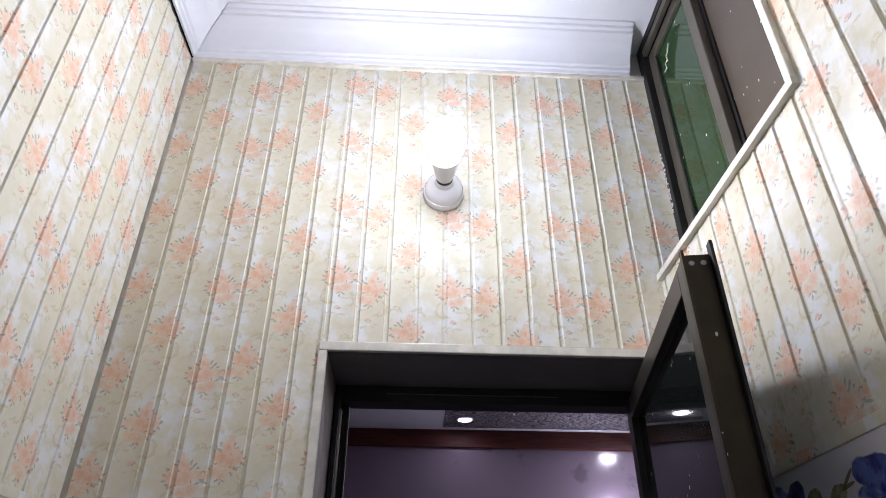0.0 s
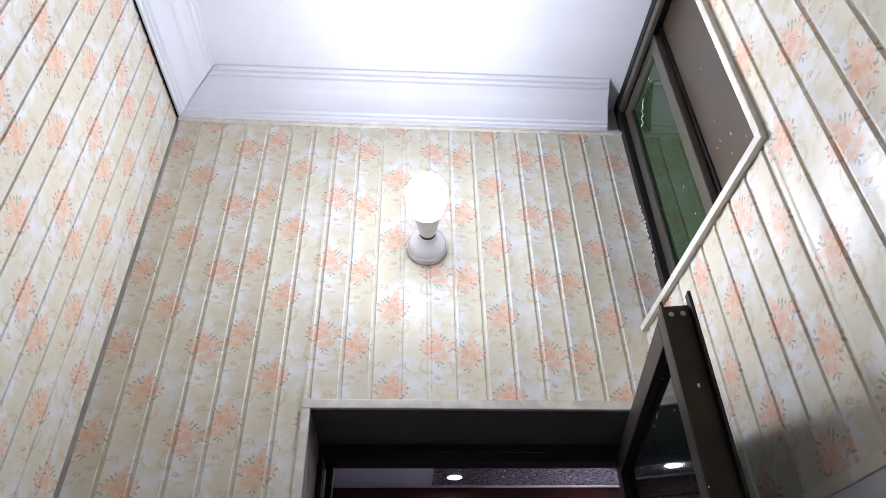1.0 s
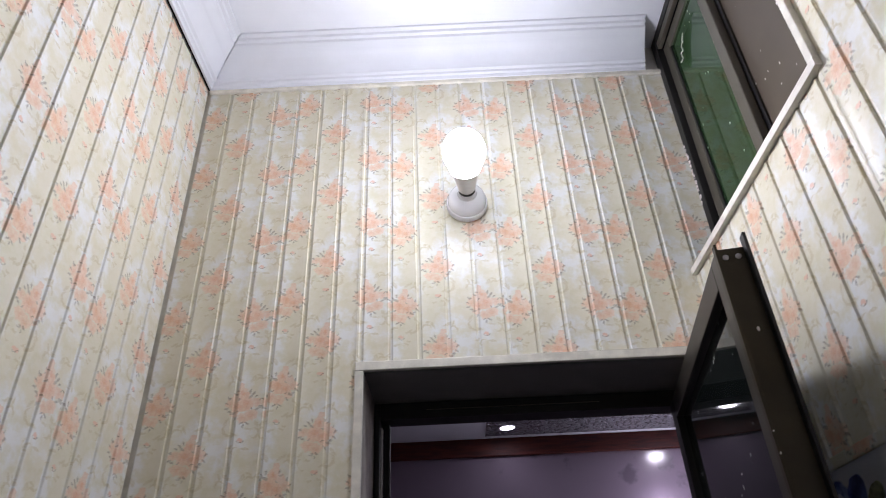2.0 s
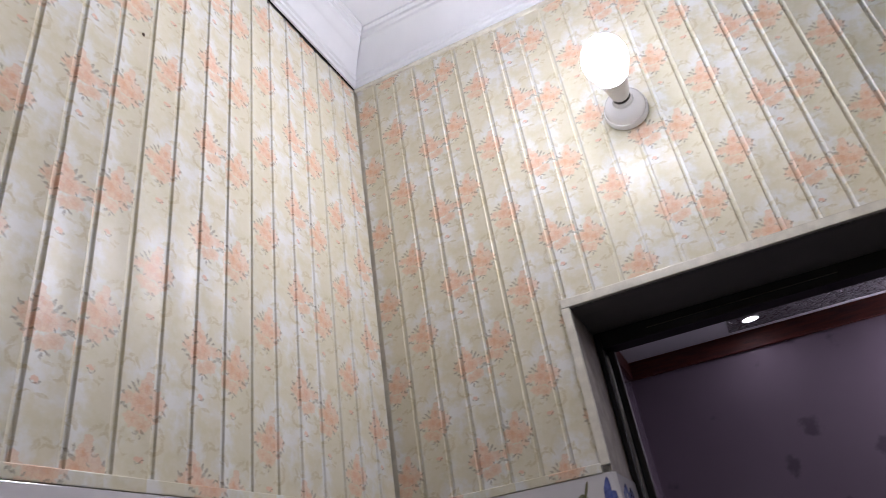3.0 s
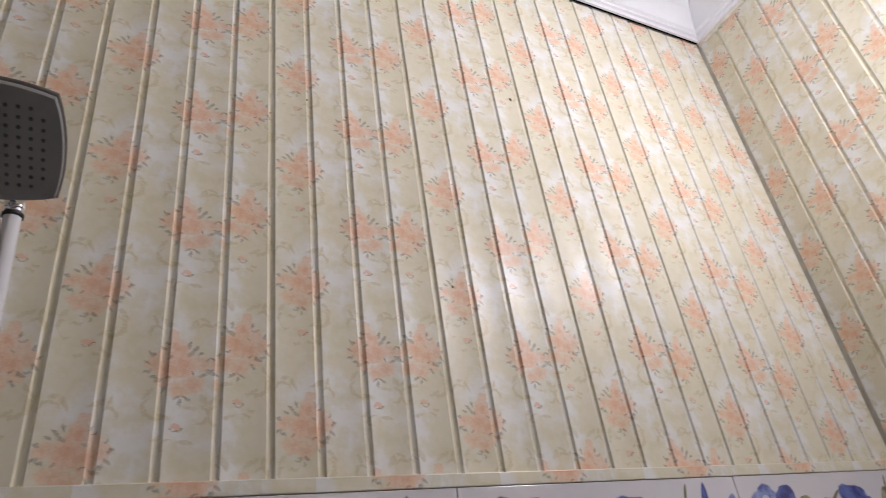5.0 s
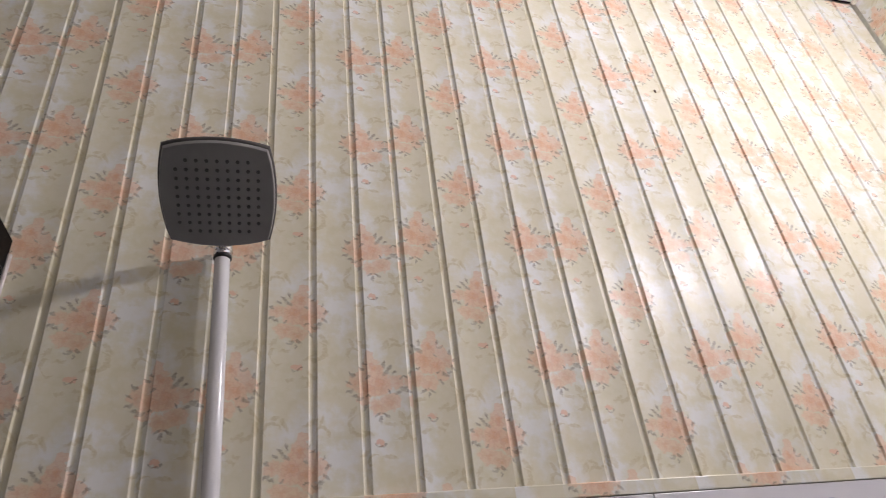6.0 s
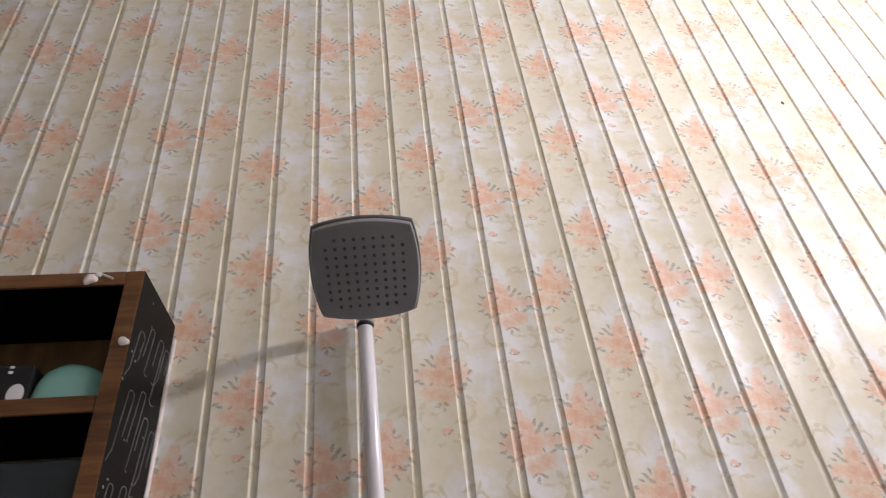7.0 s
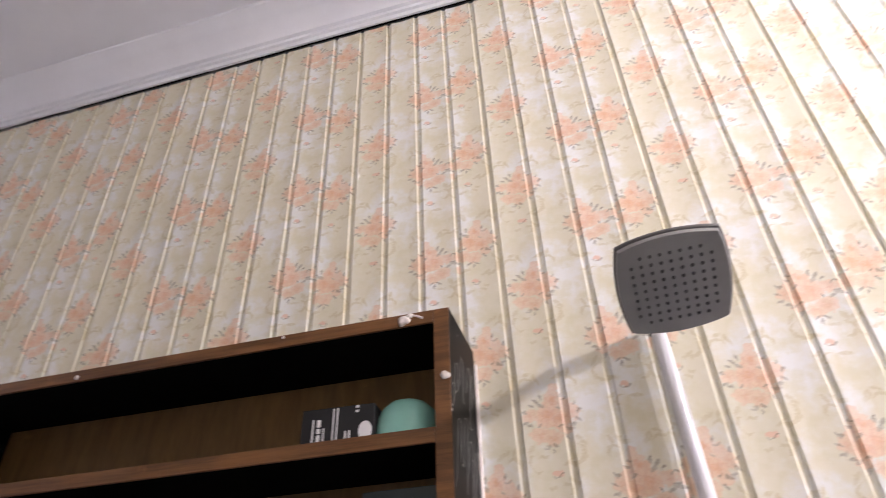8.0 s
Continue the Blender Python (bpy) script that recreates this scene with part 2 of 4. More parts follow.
def timber(name, dark, light, rough=0.45, along=(1.0, 14.0, 14.0)):
    k = Nodes(name)
    pos = k.local()[0]
    n = k.t.nodes.new("ShaderNodeMapping")
    n.inputs["Scale"].default_value = along
    k.t.links.new(pos, n.inputs[0])
    g = k.noise(n.outputs[0], 9, 5, 0.65)
    worn = k.step(k.noise(pos, 26, 4, 0.7), 0.62, 0.75)
    c = k.mix(k.step(g, 0.3, 0.7), dark, light)
    c = k.mix(k.m("MULTIPLY", worn, 0.5), c, tuple(min(1, q * 1.5) for q in light))
    k.bump(g, 0.25, 0.0006)
    return k.done(c, rough)


def speckled_black(name):
    """Black laminate with specks of white paint."""
    k = Nodes(name)
    pos = k.local()[0]
    speck = k.m("SUBTRACT", 1.0, k.step(k.cells(pos, 70), 0.09, 0.14))
    speck = k.m("MULTIPLY", speck, k.step(k.noise(pos, 35, 2), 0.50, 0.60))
    rub = k.step(k.noise(pos, 18, 4, 0.7), 0.5, 0.8)
    c = k.mix(k.m("MULTIPLY", rub, 0.5), (0.004, 0.004, 0.004), (0.012, 0.0117, 0.011))
    k.bsdf.inputs["Specular IOR Level"].default_value = 0.08
    return k.done(k.mix(speck, c, (0.5, 0.48, 0.45)), 0.45)


def clear_glass(name, tint, rough=0.02):
    k = Nodes(name)
    k.bsdf.inputs["Transmission Weight"].default_value = 1.0
    k.bsdf.inputs["IOR"].default_value = 1.45
    return k.done(tint, rough)


def sooty_pane(name, colour, rough=0.06):
    """Dark pane with white drips and specks of paint."""
    k = Nodes(name)
    pos = k.local()[0]
    n = k.t.nodes.new("ShaderNodeMapping")
    n.inputs["Scale"].default_value = (1.0, 1.0, 0.45)
    k.t.links.new(pos, n.inputs[0])
    speck = k.m("SUBTRACT", 1.0, k.step(k.cells(n.outputs[0], 55), 0.07, 0.11))
    speck = k.m("MULTIPLY", speck, k.step(k.noise(pos, 11, 2), 0.48, 0.56))
    c = k.mix(k.noise(pos, 6, 3), tuple(q * 0.6 for q in colour), tuple(q * 1.3 for q in colour))
    c = k.mix(speck, c, (0.75, 0.75, 0.70))
    return k.done(c, k.m("ADD", rough, k.m("MULTIPLY", speck, 0.4)))


def crackle(name):
    """Crinkled silvery foil."""
    k = Nodes(name)
    pos = k.local()[0]
    n = k.t.nodes.new("ShaderNodeMapping")
    n.inputs["Scale"].default_value = (1.0, 2.2, 1.0)
    k.t.links.new(pos, n.inputs[0])
    d = k.cells(n.outputs[0], 26, "DISTANCE_TO_EDGE")
    k.bump(k.step(d, 0.0, 0.25), 1.0, 0.01)
    return k.done(k.mix(k.step(d, 0.0, 0.12), (0.10, 0.10, 0.11), (0.42, 0.41, 0.45)), 0.22, 0.3)


def faded_paper(name):
    """Glossy lilac-grey wall covering with a faint scatter of darker sprays."""
    k = Nodes(name)
    pos = k.local()[0]
    spot = k.m("SUBTRACT", 1.0, k.step(k.m("ADD", k.cells(pos, 4.2), k.m("MULTIPLY", k.noise(pos, 24, 3), 0.35)), 0.28, 0.42))
    c = k.mix(k.noise(pos, 2.5, 3), (0.255, 0.205, 0.26), (0.32, 0.26, 0.325))
    c = k.mix(k.m("MULTIPLY", spot, 0.55), c, (0.09, 0.07, 0.10))
    k.bump(k.noise(pos, 60, 2), 0.05)
    return k.done(c, 0.17)


PANEL = printed_panel("printed_panel")
TRIM = plain("cream_trim", (0.77, 0.74, 0.65), 0.35, vary=0.2, scale=25)
TILE = printed_tile("printed_tile")
GLAZE = plain("white_glaze", (0.70, 0.69, 0.71), 0.15, vary=0.06)
GROUT = plain("grout", (0.50, 0.49, 0.48), 0.9)
PLASTER = plain("plaster", (0.62, 0.60, 0.57), 0.85, vary=0.2)
CEILING = plain("white_ceiling", (0.79, 0.81, 0.86), 0.6, vary=0.05, scale=5)
GYPSUM = plain("gypsum", (0.79, 0.81, 0.86), 0.5, vary=0.05, scale=7)
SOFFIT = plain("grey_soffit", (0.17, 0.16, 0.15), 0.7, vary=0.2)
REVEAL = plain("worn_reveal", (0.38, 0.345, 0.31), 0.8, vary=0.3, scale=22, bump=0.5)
BRONZE = plain("bronze_aluminium", (0.045, 0.034, 0.017), 0.45, 0.4, vary=0.3, scale=12)
BLACK_ALU = plain("dark_aluminium", (0.010, 0.009, 0.0085), 0.5, 0.2, vary=0.3)
TAUPE_ALU = plain("grey_brown_aluminium", (0.13, 0.116, 0.092), 0.38, 0.4, vary=0.2)
LEAF_ALU = plain("dark_brown_aluminium", (0.050, 0.043, 0.034), 0.42, 0.3, vary=0.2)
PALE_ALU = plain("pale_aluminium", (0.42, 0.40, 0.40), 0.35, 0.6, vary=0.15)
DOOR_GLASS = sooty_pane("dark_door_glass", (0.010, 0.013, 0.012), 0.04)
GREEN_GLASS = sooty_pane("green_window_glass", (0.026, 0.060, 0.022), 0.05)
BOARD = sooty_pane("brown_window_board", (0.082, 0.064, 0.045), 0.40)
PORCELAIN = plain("white_porcelain", (0.88, 0.88, 0.90), 0.10, vary=0.04)
PLASTIC = plain("white_plastic", (0.80, 0.80, 0.80), 0.3, vary=0.04)
BULB = glow("bulb_glow", (0.95, 0.97, 1.0), BULB_POWER)
BULB_FRONT = glow("bulb_tip_glow", (0.95, 0.97, 1.0), BULB_TIP)
BULB_DIM = glow("bulb_rear_glow", (0.92, 0.96, 1.0), BULB_REAR)
RUBBER = plain("black_rubber", (0.015, 0.015, 0.015), 0.5)
HEAD_GREY = plain("grey_shower_plastic", (0.29, 0.295, 0.285), 0.34, vary=0.12, scale=20)
NOZZLE = plain("dark_nozzle", (0.095, 0.095, 0.092), 0.45)
DULL = plain("dull_chrome", (0.16, 0.155, 0.15), 0.35, 0.8)
CHROME = plain("chrome", (0.78, 0.78, 0.80), 0.12, 1.0, vary=0.08)
PIPE = plain("white_pipe", (0.74, 0.74, 0.76), 0.16, vary=0.06)
WOOD = timber("brown_edging", (0.085, 0.034, 0.010), (0.19, 0.083, 0.026))
BACKBOARD = timber("brown_hardboard", (0.12, 0.066, 0.018), (0.18, 0.105, 0.032), 0.6, (6.0, 1.0, 1.0))
LAMINATE = speckled_black("black_laminate")
SCRIBBLE = plain("grey_white_line", (0.26, 0.26, 0.25), 0.6, vary=0.4, scale=60)
# one dull near-black for the inner cabinet boards and the cornice strip
NEAR_BLACK = plain("near_black", (0.004, 0.0038, 0.0035), 0.9, vary=0.4)
NEAR_BLACK.node_tree.nodes["Principled BSDF"].inputs["Specular IOR Level"].default_value = 0.05
MINT = plain("mint_plastic", (0.30, 0.68, 0.60), 0.25, vary=0.12, scale=14)
CARTON = plain("black_carton", (0.006, 0.006, 0.0065), 0.7)
INK = plain("white_ink", (0.75, 0.75, 0.75), 0.5)
PUTTY = plain("white_putty", (0.80, 0.74, 0.70), 0.8, vary=0.2, scale=60, bump=0.6)
REDWOOD = timber("red_brown_wood", (0.05, 0.006, 0.003), (0.12, 0.016, 0.006), 0.6, (1.0, 9.0, 9.0))
LILAC = faded_paper("lilac_wall_covering")
FOIL = crackle("crinkled_foil")
SPOT_LOW = glow("dim_downlight_glow", (0.96, 0.92, 1.0), DOWNLIGHT_LOW)
SPOT = glow("spot_glow", (0.95, 0.90, 1.0), SPOT_POWER)
SPOT_DIM = glow("downlight_glow", (0.96, 0.91, 1.0), DOWNLIGHT_POWER)
FLOOR = plain("grey_floor_tile", (0.44, 0.42, 0.40), 0.35)
CLEAR = clear_glass("clear_acrylic", (0.93, 0.95, 1.0), 0.03)


# ---- mesh helpers ----
def mesh_of(name, bm, material, smooth=False):
    data = bpy.data.meshes.new(name)
    bmesh.ops.recalc_face_normals(bm, faces=bm.faces)
    bm.to_mesh(data)
    bm.free()
    data.materials.append(material)
    if smooth:
        for p in data.polygons:
            p.use_smooth = True
        data.set_sharp_from_angle(angle=radians(38))
    return data


def part(name, bm, material, parent=None, label="", smooth=False):
    ob = new(name, mesh_of(name, bm, material, smooth))
    if parent is not None:
        ob.parent = parent
    return tagged(ob, label)


def thing(name, label, category, at=None, group="", kind=""):
    ob = new(name)
    ob.empty_display_size = 0.05
    if at is not None:
        ob.matrix_world = at
    return tagged(ob, label, category, group, kind)


def box(x0, x1, y0, y1, z0, z1, bevel=0.0, bm=None):
    fresh = bmesh.new()
    bmesh.ops.create_cube(fresh, size=1.0)
    for v in fresh.verts:
        v.co = Vector(((x0 + x1) / 2 + v.co.x * (x1 - x0), (y0 + y1) / 2 + v.co.y * (y1 - y0), (z0 + z1) / 2 + v.co.z * (z1 - z0)))
    if bevel:
        bmesh.ops.bevel(fresh, geom=fresh.edges[:], offset=bevel, segments=2, profile=0.6, affect="EDGES")
    if bm is None:
        return fresh
    join(bm, fresh)
    return bm


def join(bm, other):
    made = {v: bm.verts.new(v.co) for v in other.verts}
    for f in other.faces:
        bm.faces.new([made[v] for v in f.verts])
    other.free()


def turned(profile, steps=32, m=None):
    """A solid turned round local z from (radius, height) pairs, closed at both ends."""
    bm = bmesh.new()
    rings = []
    for r, h in profile:
        rings.append([bm.verts.new((r * math.cos(2 * math.pi * i / steps), r * math.sin(2 * math.pi * i / steps), h)) for i in range(steps)])
    for a, b in zip(rings, rings[1:]):
        for i in range(steps):
            bm.faces.new((a[i], a[(i + 1) % steps], b[(i + 1) % steps], b[i]))
    bm.faces.new(rings[0][::-1]), bm.faces.new(rings[-1])
    if m is not None:
        bm.transform(m)
    return bm


def tube(points, radius, steps=14, squash=1.0):
    """A round bar that follows points."""
    bm = bmesh.new()
    pts = [Vector(p) for p in points]
    rings, side = [], None
    for i, p in enumerate(pts):
        way = (pts[min(i + 1, len(pts) - 1)] - pts[max(i - 1, 0)]).normalized()
        side = (way.orthogonal() if side is None else side - way * side.dot(way)).normalized()
        up = way.cross(side)
        rings.append([bm.verts.new(p + radius * (math.cos(2 * math.pi * k / steps) * side + squash * math.sin(2 * math.pi * k / steps) * up)) for k in range(steps)])
    for a, b in zip(rings, rings[1:]):
        for k in range(steps):
            bm.faces.new((a[k], a[(k + 1) % steps], b[(k + 1) % steps], b[k]))
    bm.faces.new(rings[0][::-1]), bm.faces.new(rings[-1])
    return bm


def swept(profile, start, end, out, mitre0=0.0, mitre1=0.0):
    """A moulding: profile pairs (away from the wall, height) along start-end; mitres shift an end by that much per unit away from the wall."""
    bm = bmesh.new()
    s, e, o = Vector(start), Vector(end), Vector(out)
    way = (e - s).normalized()
    a = [bm.verts.new(s + o * d + way * mitre0 * d + Vector((0, 0, h))) for d, h in profile]
    b = [bm.verts.new(e + o * d - way * mitre1 * d + Vector((0, 0, h))) for d, h in profile]
    n = len(profile)
    for i in range(n):
        bm.faces.new((a[i], a[(i + 1) % n], b[(i + 1) % n], b[i]))
    bm.faces.new(a[::-1]), bm.faces.new(b)
    return bm


# ---- setting: room shell ----
wall_west = tagged(part("wall_west", box(-0.26, -0.070, Y_SOUTH - 0.2, 0.25, 0, 3.2), PLASTER), "west bathroom wall faced with flowered plastic panels", "wall", kind="structure")
wall_west.matrix_world = pose(0, 0, 0, 0, 0, -math.degrees(math.atan(A_WEST)))
wall_north = tagged(part("wall_north", box(-0.080, DOOR_L - 0.004, 0.012, 0.26, 0, 3.2), PLASTER), "north bathroom wall with door opening, flowered panels", "wall", kind="structure")
part("lintel", box(DOOR_L - 0.004, DOOR_R + 0.004, 0.012, 0.26, DOOR_T + 0.004, 3.2), PLASTER, wall_north)
part("pier", box(DOOR_R + 0.004, 1.40, 0.012, 0.26, 0, 3.2), PLASTER, wall_north)
# the soffit gets a darker grey than the reveal sides
part("reveal_soffit", box(DOOR_L - 0.003, DOOR_R + 0.003, 0.004, 0.258, DOOR_T, DOOR_T + 0.004), SOFFIT, wall_north, "dark grey door soffit")
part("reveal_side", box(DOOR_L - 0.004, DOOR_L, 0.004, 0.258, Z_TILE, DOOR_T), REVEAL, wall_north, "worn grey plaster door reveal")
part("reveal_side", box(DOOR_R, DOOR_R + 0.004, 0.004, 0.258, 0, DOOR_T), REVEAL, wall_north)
wall_east = tagged(part("wall_east", box(X_EAST + 0.012, 1.40, -3.3, 0.012, 0, 2.252), PLASTER), "east bathroom wall with high window, flowered panels", "wall", kind="structure")
part("pier", box(X_EAST + 0.012, 1.40, -3.3, -0.602, 2.252, 3.2), PLASTER, wall_east)
wall_south = tagged(part("wall_south", box(-0.3, 1.4, Y_SOUTH - 0.15, Y_SOUTH, 0, 3.2), GLAZE), "plain white south bathroom wall", "wall", kind="structure")
tagged(part("floor", box(-0.3, 1.4, -3.3, 0.3, -0.1, 0), FLOOR), "grey tiled bathroom floor", "floor", kind="structure")
tagged(part("ceiling", box(-0.3, 1.45, -3.3, 0.26, Z_CEIL, Z_CEIL + 0.12), CEILING), "white painted plaster ceiling", "ceiling", kind="structure")

# ---- cornices ----
CORNICE = [(0.0, 0.0), (0.010, -0.002), (0.012, 0.007), (0.018, 0.009), (0.019, 0.016), (0.026, 0.019), (0.030, 0.030), (0.040, 0.046), (0.052, 0.060),
           (0.056, 0.062), (0.066, 0.072), (0.082, 0.083), (0.084, 0.091), (0.092, 0.093), (0.094, 0.101), (0.104, 0.103), (0.105, 0.109), (0.0, 0.109)]
wdir = Vector((A_WEST, 1, 0)).normalized()
wout = Vector((1, -A_WEST, 0)).normalized()
zc = Z_CEIL - 0.109
tagged(part("cornice_north", swept(CORNICE, (0.0, 0, zc), (1.205, 0, zc), (0, -1, 0), 1.0, 0.0), GYPSUM, smooth=True), "white moulded gypsum cornice with square-cut end", "cornice", kind="structure")
tagged(part("cornice_west", swept(CORNICE, wdir * -3.14 + Vector((0, 0, zc + 0.026)), (0, 0, zc), wout, 0.0, 1.0), GYPSUM, smooth=True), "white moulded gypsum cornice above west wall", "cornice", kind="structure")


# uneven joint under the west cornice; a black strip stands for its shaded gap
joint = bmesh.new()
rng = random.Random(14)
last = None
for i in range(121):
    foot = wdir * (-3.12 + 3.115 * i / 120) + Vector((0, 0, zc + 0.026 * (1 - i / 120)))
    gap = 0.0002 + 0.0030 * max(0.0, noise.noise(Vector((i * 0.17, 3.1, 0.0))) + 0.25) + rng.uniform(0, 0.0006)
    ring = [joint.verts.new(foot + wout * d + Vector((0, 0, h))) for d, h in ((0.0, 0.0015), (0.0042, 0.0015), (0.0042, -gap), (0.0, -gap))]
    if last:
        for j in range(4):
            joint.faces.new((last[j], last[(j + 1) % 4], ring[(j + 1) % 4], ring[j]))
    else:
        joint.faces.new(ring[::-1])
    last = ring
joint.faces.new(last)
tagged(part("cornice_joint_shade", joint, NEAR_BLACK), "black strip for the shade in the uneven joint under the cornice", "joint", kind="structure")


# ---- wall panels ----
def panel_bm(pieces):
    """A grooved plastic panel, 0.25 m of four strips; pieces are (from, to, foot, head) in the panel's own plane."""
    bm = bmesh.new()
    # flat-bottomed grooves between strips that are slightly hollow
    offs = []
    for s in range(4):
        base = s * STRIP
        offs += [(base, 0.0040), (base + 0.0034, 0.0040), (base + 0.0041, 0.0035), (base + 0.0047, 0.0007), (base + 0.0055, 0.0)]
        offs += [(base + STRIP * q, HOLLOW * (1 - ((2 * q - 1) / 0.8) ** 2)) for q in (0.18, 0.26, 0.34, 0.42, 0.5, 0.58, 0.66, 0.74, 0.82)]
        offs += [(base + STRIP - 0.0055, 0.0), (base + STRIP - 0.0047, 0.0007), (base + STRIP - 0.0041, 0.0035), (base + STRIP - 0.0034, 0.0040)]
    offs.append((0.25, 0.0040))
    for ua, ub, za, zb in pieces:
        run = [(u, d) for u, d in offs if ua - 1e-6 <= u <= ub + 1e-6]
        if run[0][0] > ua + 1e-4:
            run.insert(0, (ua, 0.0))
        if run[-1][0] < ub - 1e-4:
            run.append((ub, 0.0))
        low = [bm.verts.new((u, d, za)) for u, d in run]
        top = [bm.verts.new((u, d, zb)) for u, d in run]
        for i in range(len(run) - 1):
            bm.faces.new((low[i], low[i + 1], top[i + 1], top[i]))
        back = [bm.verts.new((u, 0.010, z)) for u, z in ((ua, za), (ub, za), (ub, zb), (ua, zb))]
        bm.faces.new(back[::-1])
        bm.faces.new((low[-1], back[1], back[2], top[-1])), bm.faces.new((back[0], low[0], top[0], back[3]))
        bm.faces.new((*top, back[2], back[3])), bm.faces.new((*low[::-1], back[0], back[1]))
    return bm


def panel(wall, where, phase, pieces):
    """phase: height of one bouquet in the second strip."""
    bm = panel_bm([(a, b, c - phase, d - phase) for a, b, c, d in pieces])
    ob = part("panel", bm, PANEL, wall, smooth=True)
    ob.matrix_world = where @ pose(0, 0, phase)
    return ob


# north: from the corner, cut round the door
DT = DOOR_T + 0.018
for n, phase in enumerate((2.501, 2.535, 2.506, 2.490, 2.484)):
    x0 = 0.0025 + 0.25 * n
    if n == 0:
        pieces = [(0, 0.25, Z_PAN, Z_TOP)]
    elif n == 1:
        pieces = [(0, 0.43 - x0, Z_PAN, Z_TOP), (0.43 - x0, 0.25, DT, Z_TOP)]
    elif n == 4:
        pieces = [(0, 0.245, DT, Z_TOP)]
    else:
        pieces = [(0, 0.25, DT, Z_TOP)]
    panel(wall_north, pose(x0, 0, 0), phase, pieces)
strip = part("corner_strip", box(-0.055, 0.006, 0.0035, 0.0119, 0.0, 3.01), TRIM, wall_north)
# west: towards the corner
west = pose(0, 0, 0, 0, 0, 90 - math.degrees(math.atan(A_WEST)))
phases = {0: 2.40, 1: 2.43, 2: 2.445, 3: 2.415, 4: 2.41, 5: 2.38, 6: 2.367, 7: 2.343, 8: 2.37, 9: 2.39, 10: 2.35, 11: 2.40, 12: 2.42}
edges = [0.0007, 0.2525, 0.5050, 0.7550, 1.0075, 1.2525, 1.5007] + [1.5007 + 0.25 * i for i in range(1, 8)]
for n, phase in phases.items():
    ob = panel(wall_west, west @ pose(-edges[n + 1], 0, 0), phase, [(0, 0.25, Z_PAN, zc - 0.0045 + 0.0083 * 0.25 * (n + 0.5))])
    ob.matrix_world = ob.matrix_world @ Matrix.Diagonal(((edges[n + 1] - edges[n]) / 0.25, 1, 1, 1))
# east: from the north end, under and beside the window
east = pose(X_EAST, 0, 0, 0, 0, -90)
for n in range(-1, 12):
    u0 = 0.0225 + 0.25 * n
    if n == -1:
        pieces = [(0.2295, 0.25, Z_PAN + Z_EAST, 2.250)]
    elif u0 + 0.25 < 0.61:
        pieces = [(0, 0.25, Z_PAN + Z_EAST, 2.250)]
    elif u0 < 0.6:
        pieces = [(0, 0.598 - u0, Z_PAN + Z_EAST, 2.250), (0.598 - u0, 0.25, Z_PAN + Z_EAST, 3.012)]
    else:
        pieces = [(0, 0.25, Z_PAN + Z_EAST, 3.012)]
    panel(wall_east, east @ pose(u0, 0, 0), (2.05, 2.10, 2.02, 2.07)[n % 4], pieces)

STAIN = plain("brown_stain", (0.10, 0.065, 0.035), 0.7)
for y, z, r in ((-0.712, 2.485, 0.0030), (-0.914, 2.032, 0.0016), (-1.134, 2.359, 0.0014)):
    mark = part("stain_mark", turned([(r, 0.0), (r * 0.8, 0.0007), (0.0, 0.0009)], 10, Matrix.Diagonal((1, 1.5, 1, 1))), STAIN, wall_west, "small brown stain")
    mark.matrix_world = west @ pose(y, -0.0003, z, 90)

# ---- trims ----
tagged(part("trim_north", box(0.004, 1.248, -0.006, 0.004, Z_TOP - 0.009, Z_TOP + 0.004, 0.001), TRIM), "thin cream plastic strip under the cornice", "trim", kind="structure")


def printed_strip(name, label, where, length):
    bm = box(0, length, -0.005, 0.008, -0.0165, 0.001, 0.0016)
    ob = tagged(part(name, bm, PANEL), label, "trim", kind="structure")
    ob.matrix_world = where
    return ob


printed_strip("trim_foot_north", "flower-printed plastic strip along the tile top", pose(0.009, 0, Z_PAN), 0.421)
printed_strip("trim_foot_west", "flower-printed plastic strip along the tile top", west @ pose(-3.14, 0, Z_PAN), 3.13)
printed_strip("trim_foot_east", "flower-printed plastic strip along the tile top", east @ pose(0.004, 0, Z_PAN + Z_EAST), 3.13)
# door surround
tagged(part("trim_door_head", box(0.430, X_EAST - 0.002, -0.006, 0.012, DOOR_T, DT + 0.002, 0.002), TRIM), "cream plastic edging over the door opening", "trim", kind="structure")
tagged(part("trim_door_side", box(0.429, DOOR_L, -0.005, 0.012, Z_PAN - 0.004, DOOR_T, 0.002), TRIM), "cream plastic edging down the door opening", "trim", kind="structure")
# window surround on the east wall
wavy = bmesh.new()
N = 60
rows = []
for i in range(N + 1):
    y = -0.004 - 0.602 * i / N
    rows.append([wavy.verts.new((X_EAST - 0.010, y, 2.2515)), wavy.verts.new((X_EAST - 0.010, y, 2.266)), wavy.verts.new((X_EAST + 0.018, y, 2.266)), wavy.verts.new((X_EAST + 0.018, y, 2.250))])
for a, b in zip(rows, rows[1:]):
    for j in range(4):
        wavy.faces.new((a[j], a[(j + 1) % 4], b[(j + 1) % 4], b[j]))
wavy.faces.new(rows[0][::-1]), wavy.faces.new(rows[-1])
tagged(part("trim_window_sill", wavy, TRIM), "cream plastic edging under the window", "trim", kind="structure")
tagged(part("trim_window_side", box(X_EAST - 0.009, X_EAST + 0.018, -0.606, -0.590, 2.267, 3.014, 0.002), TRIM), "cream plastic edging beside the window", "trim", kind="structure")
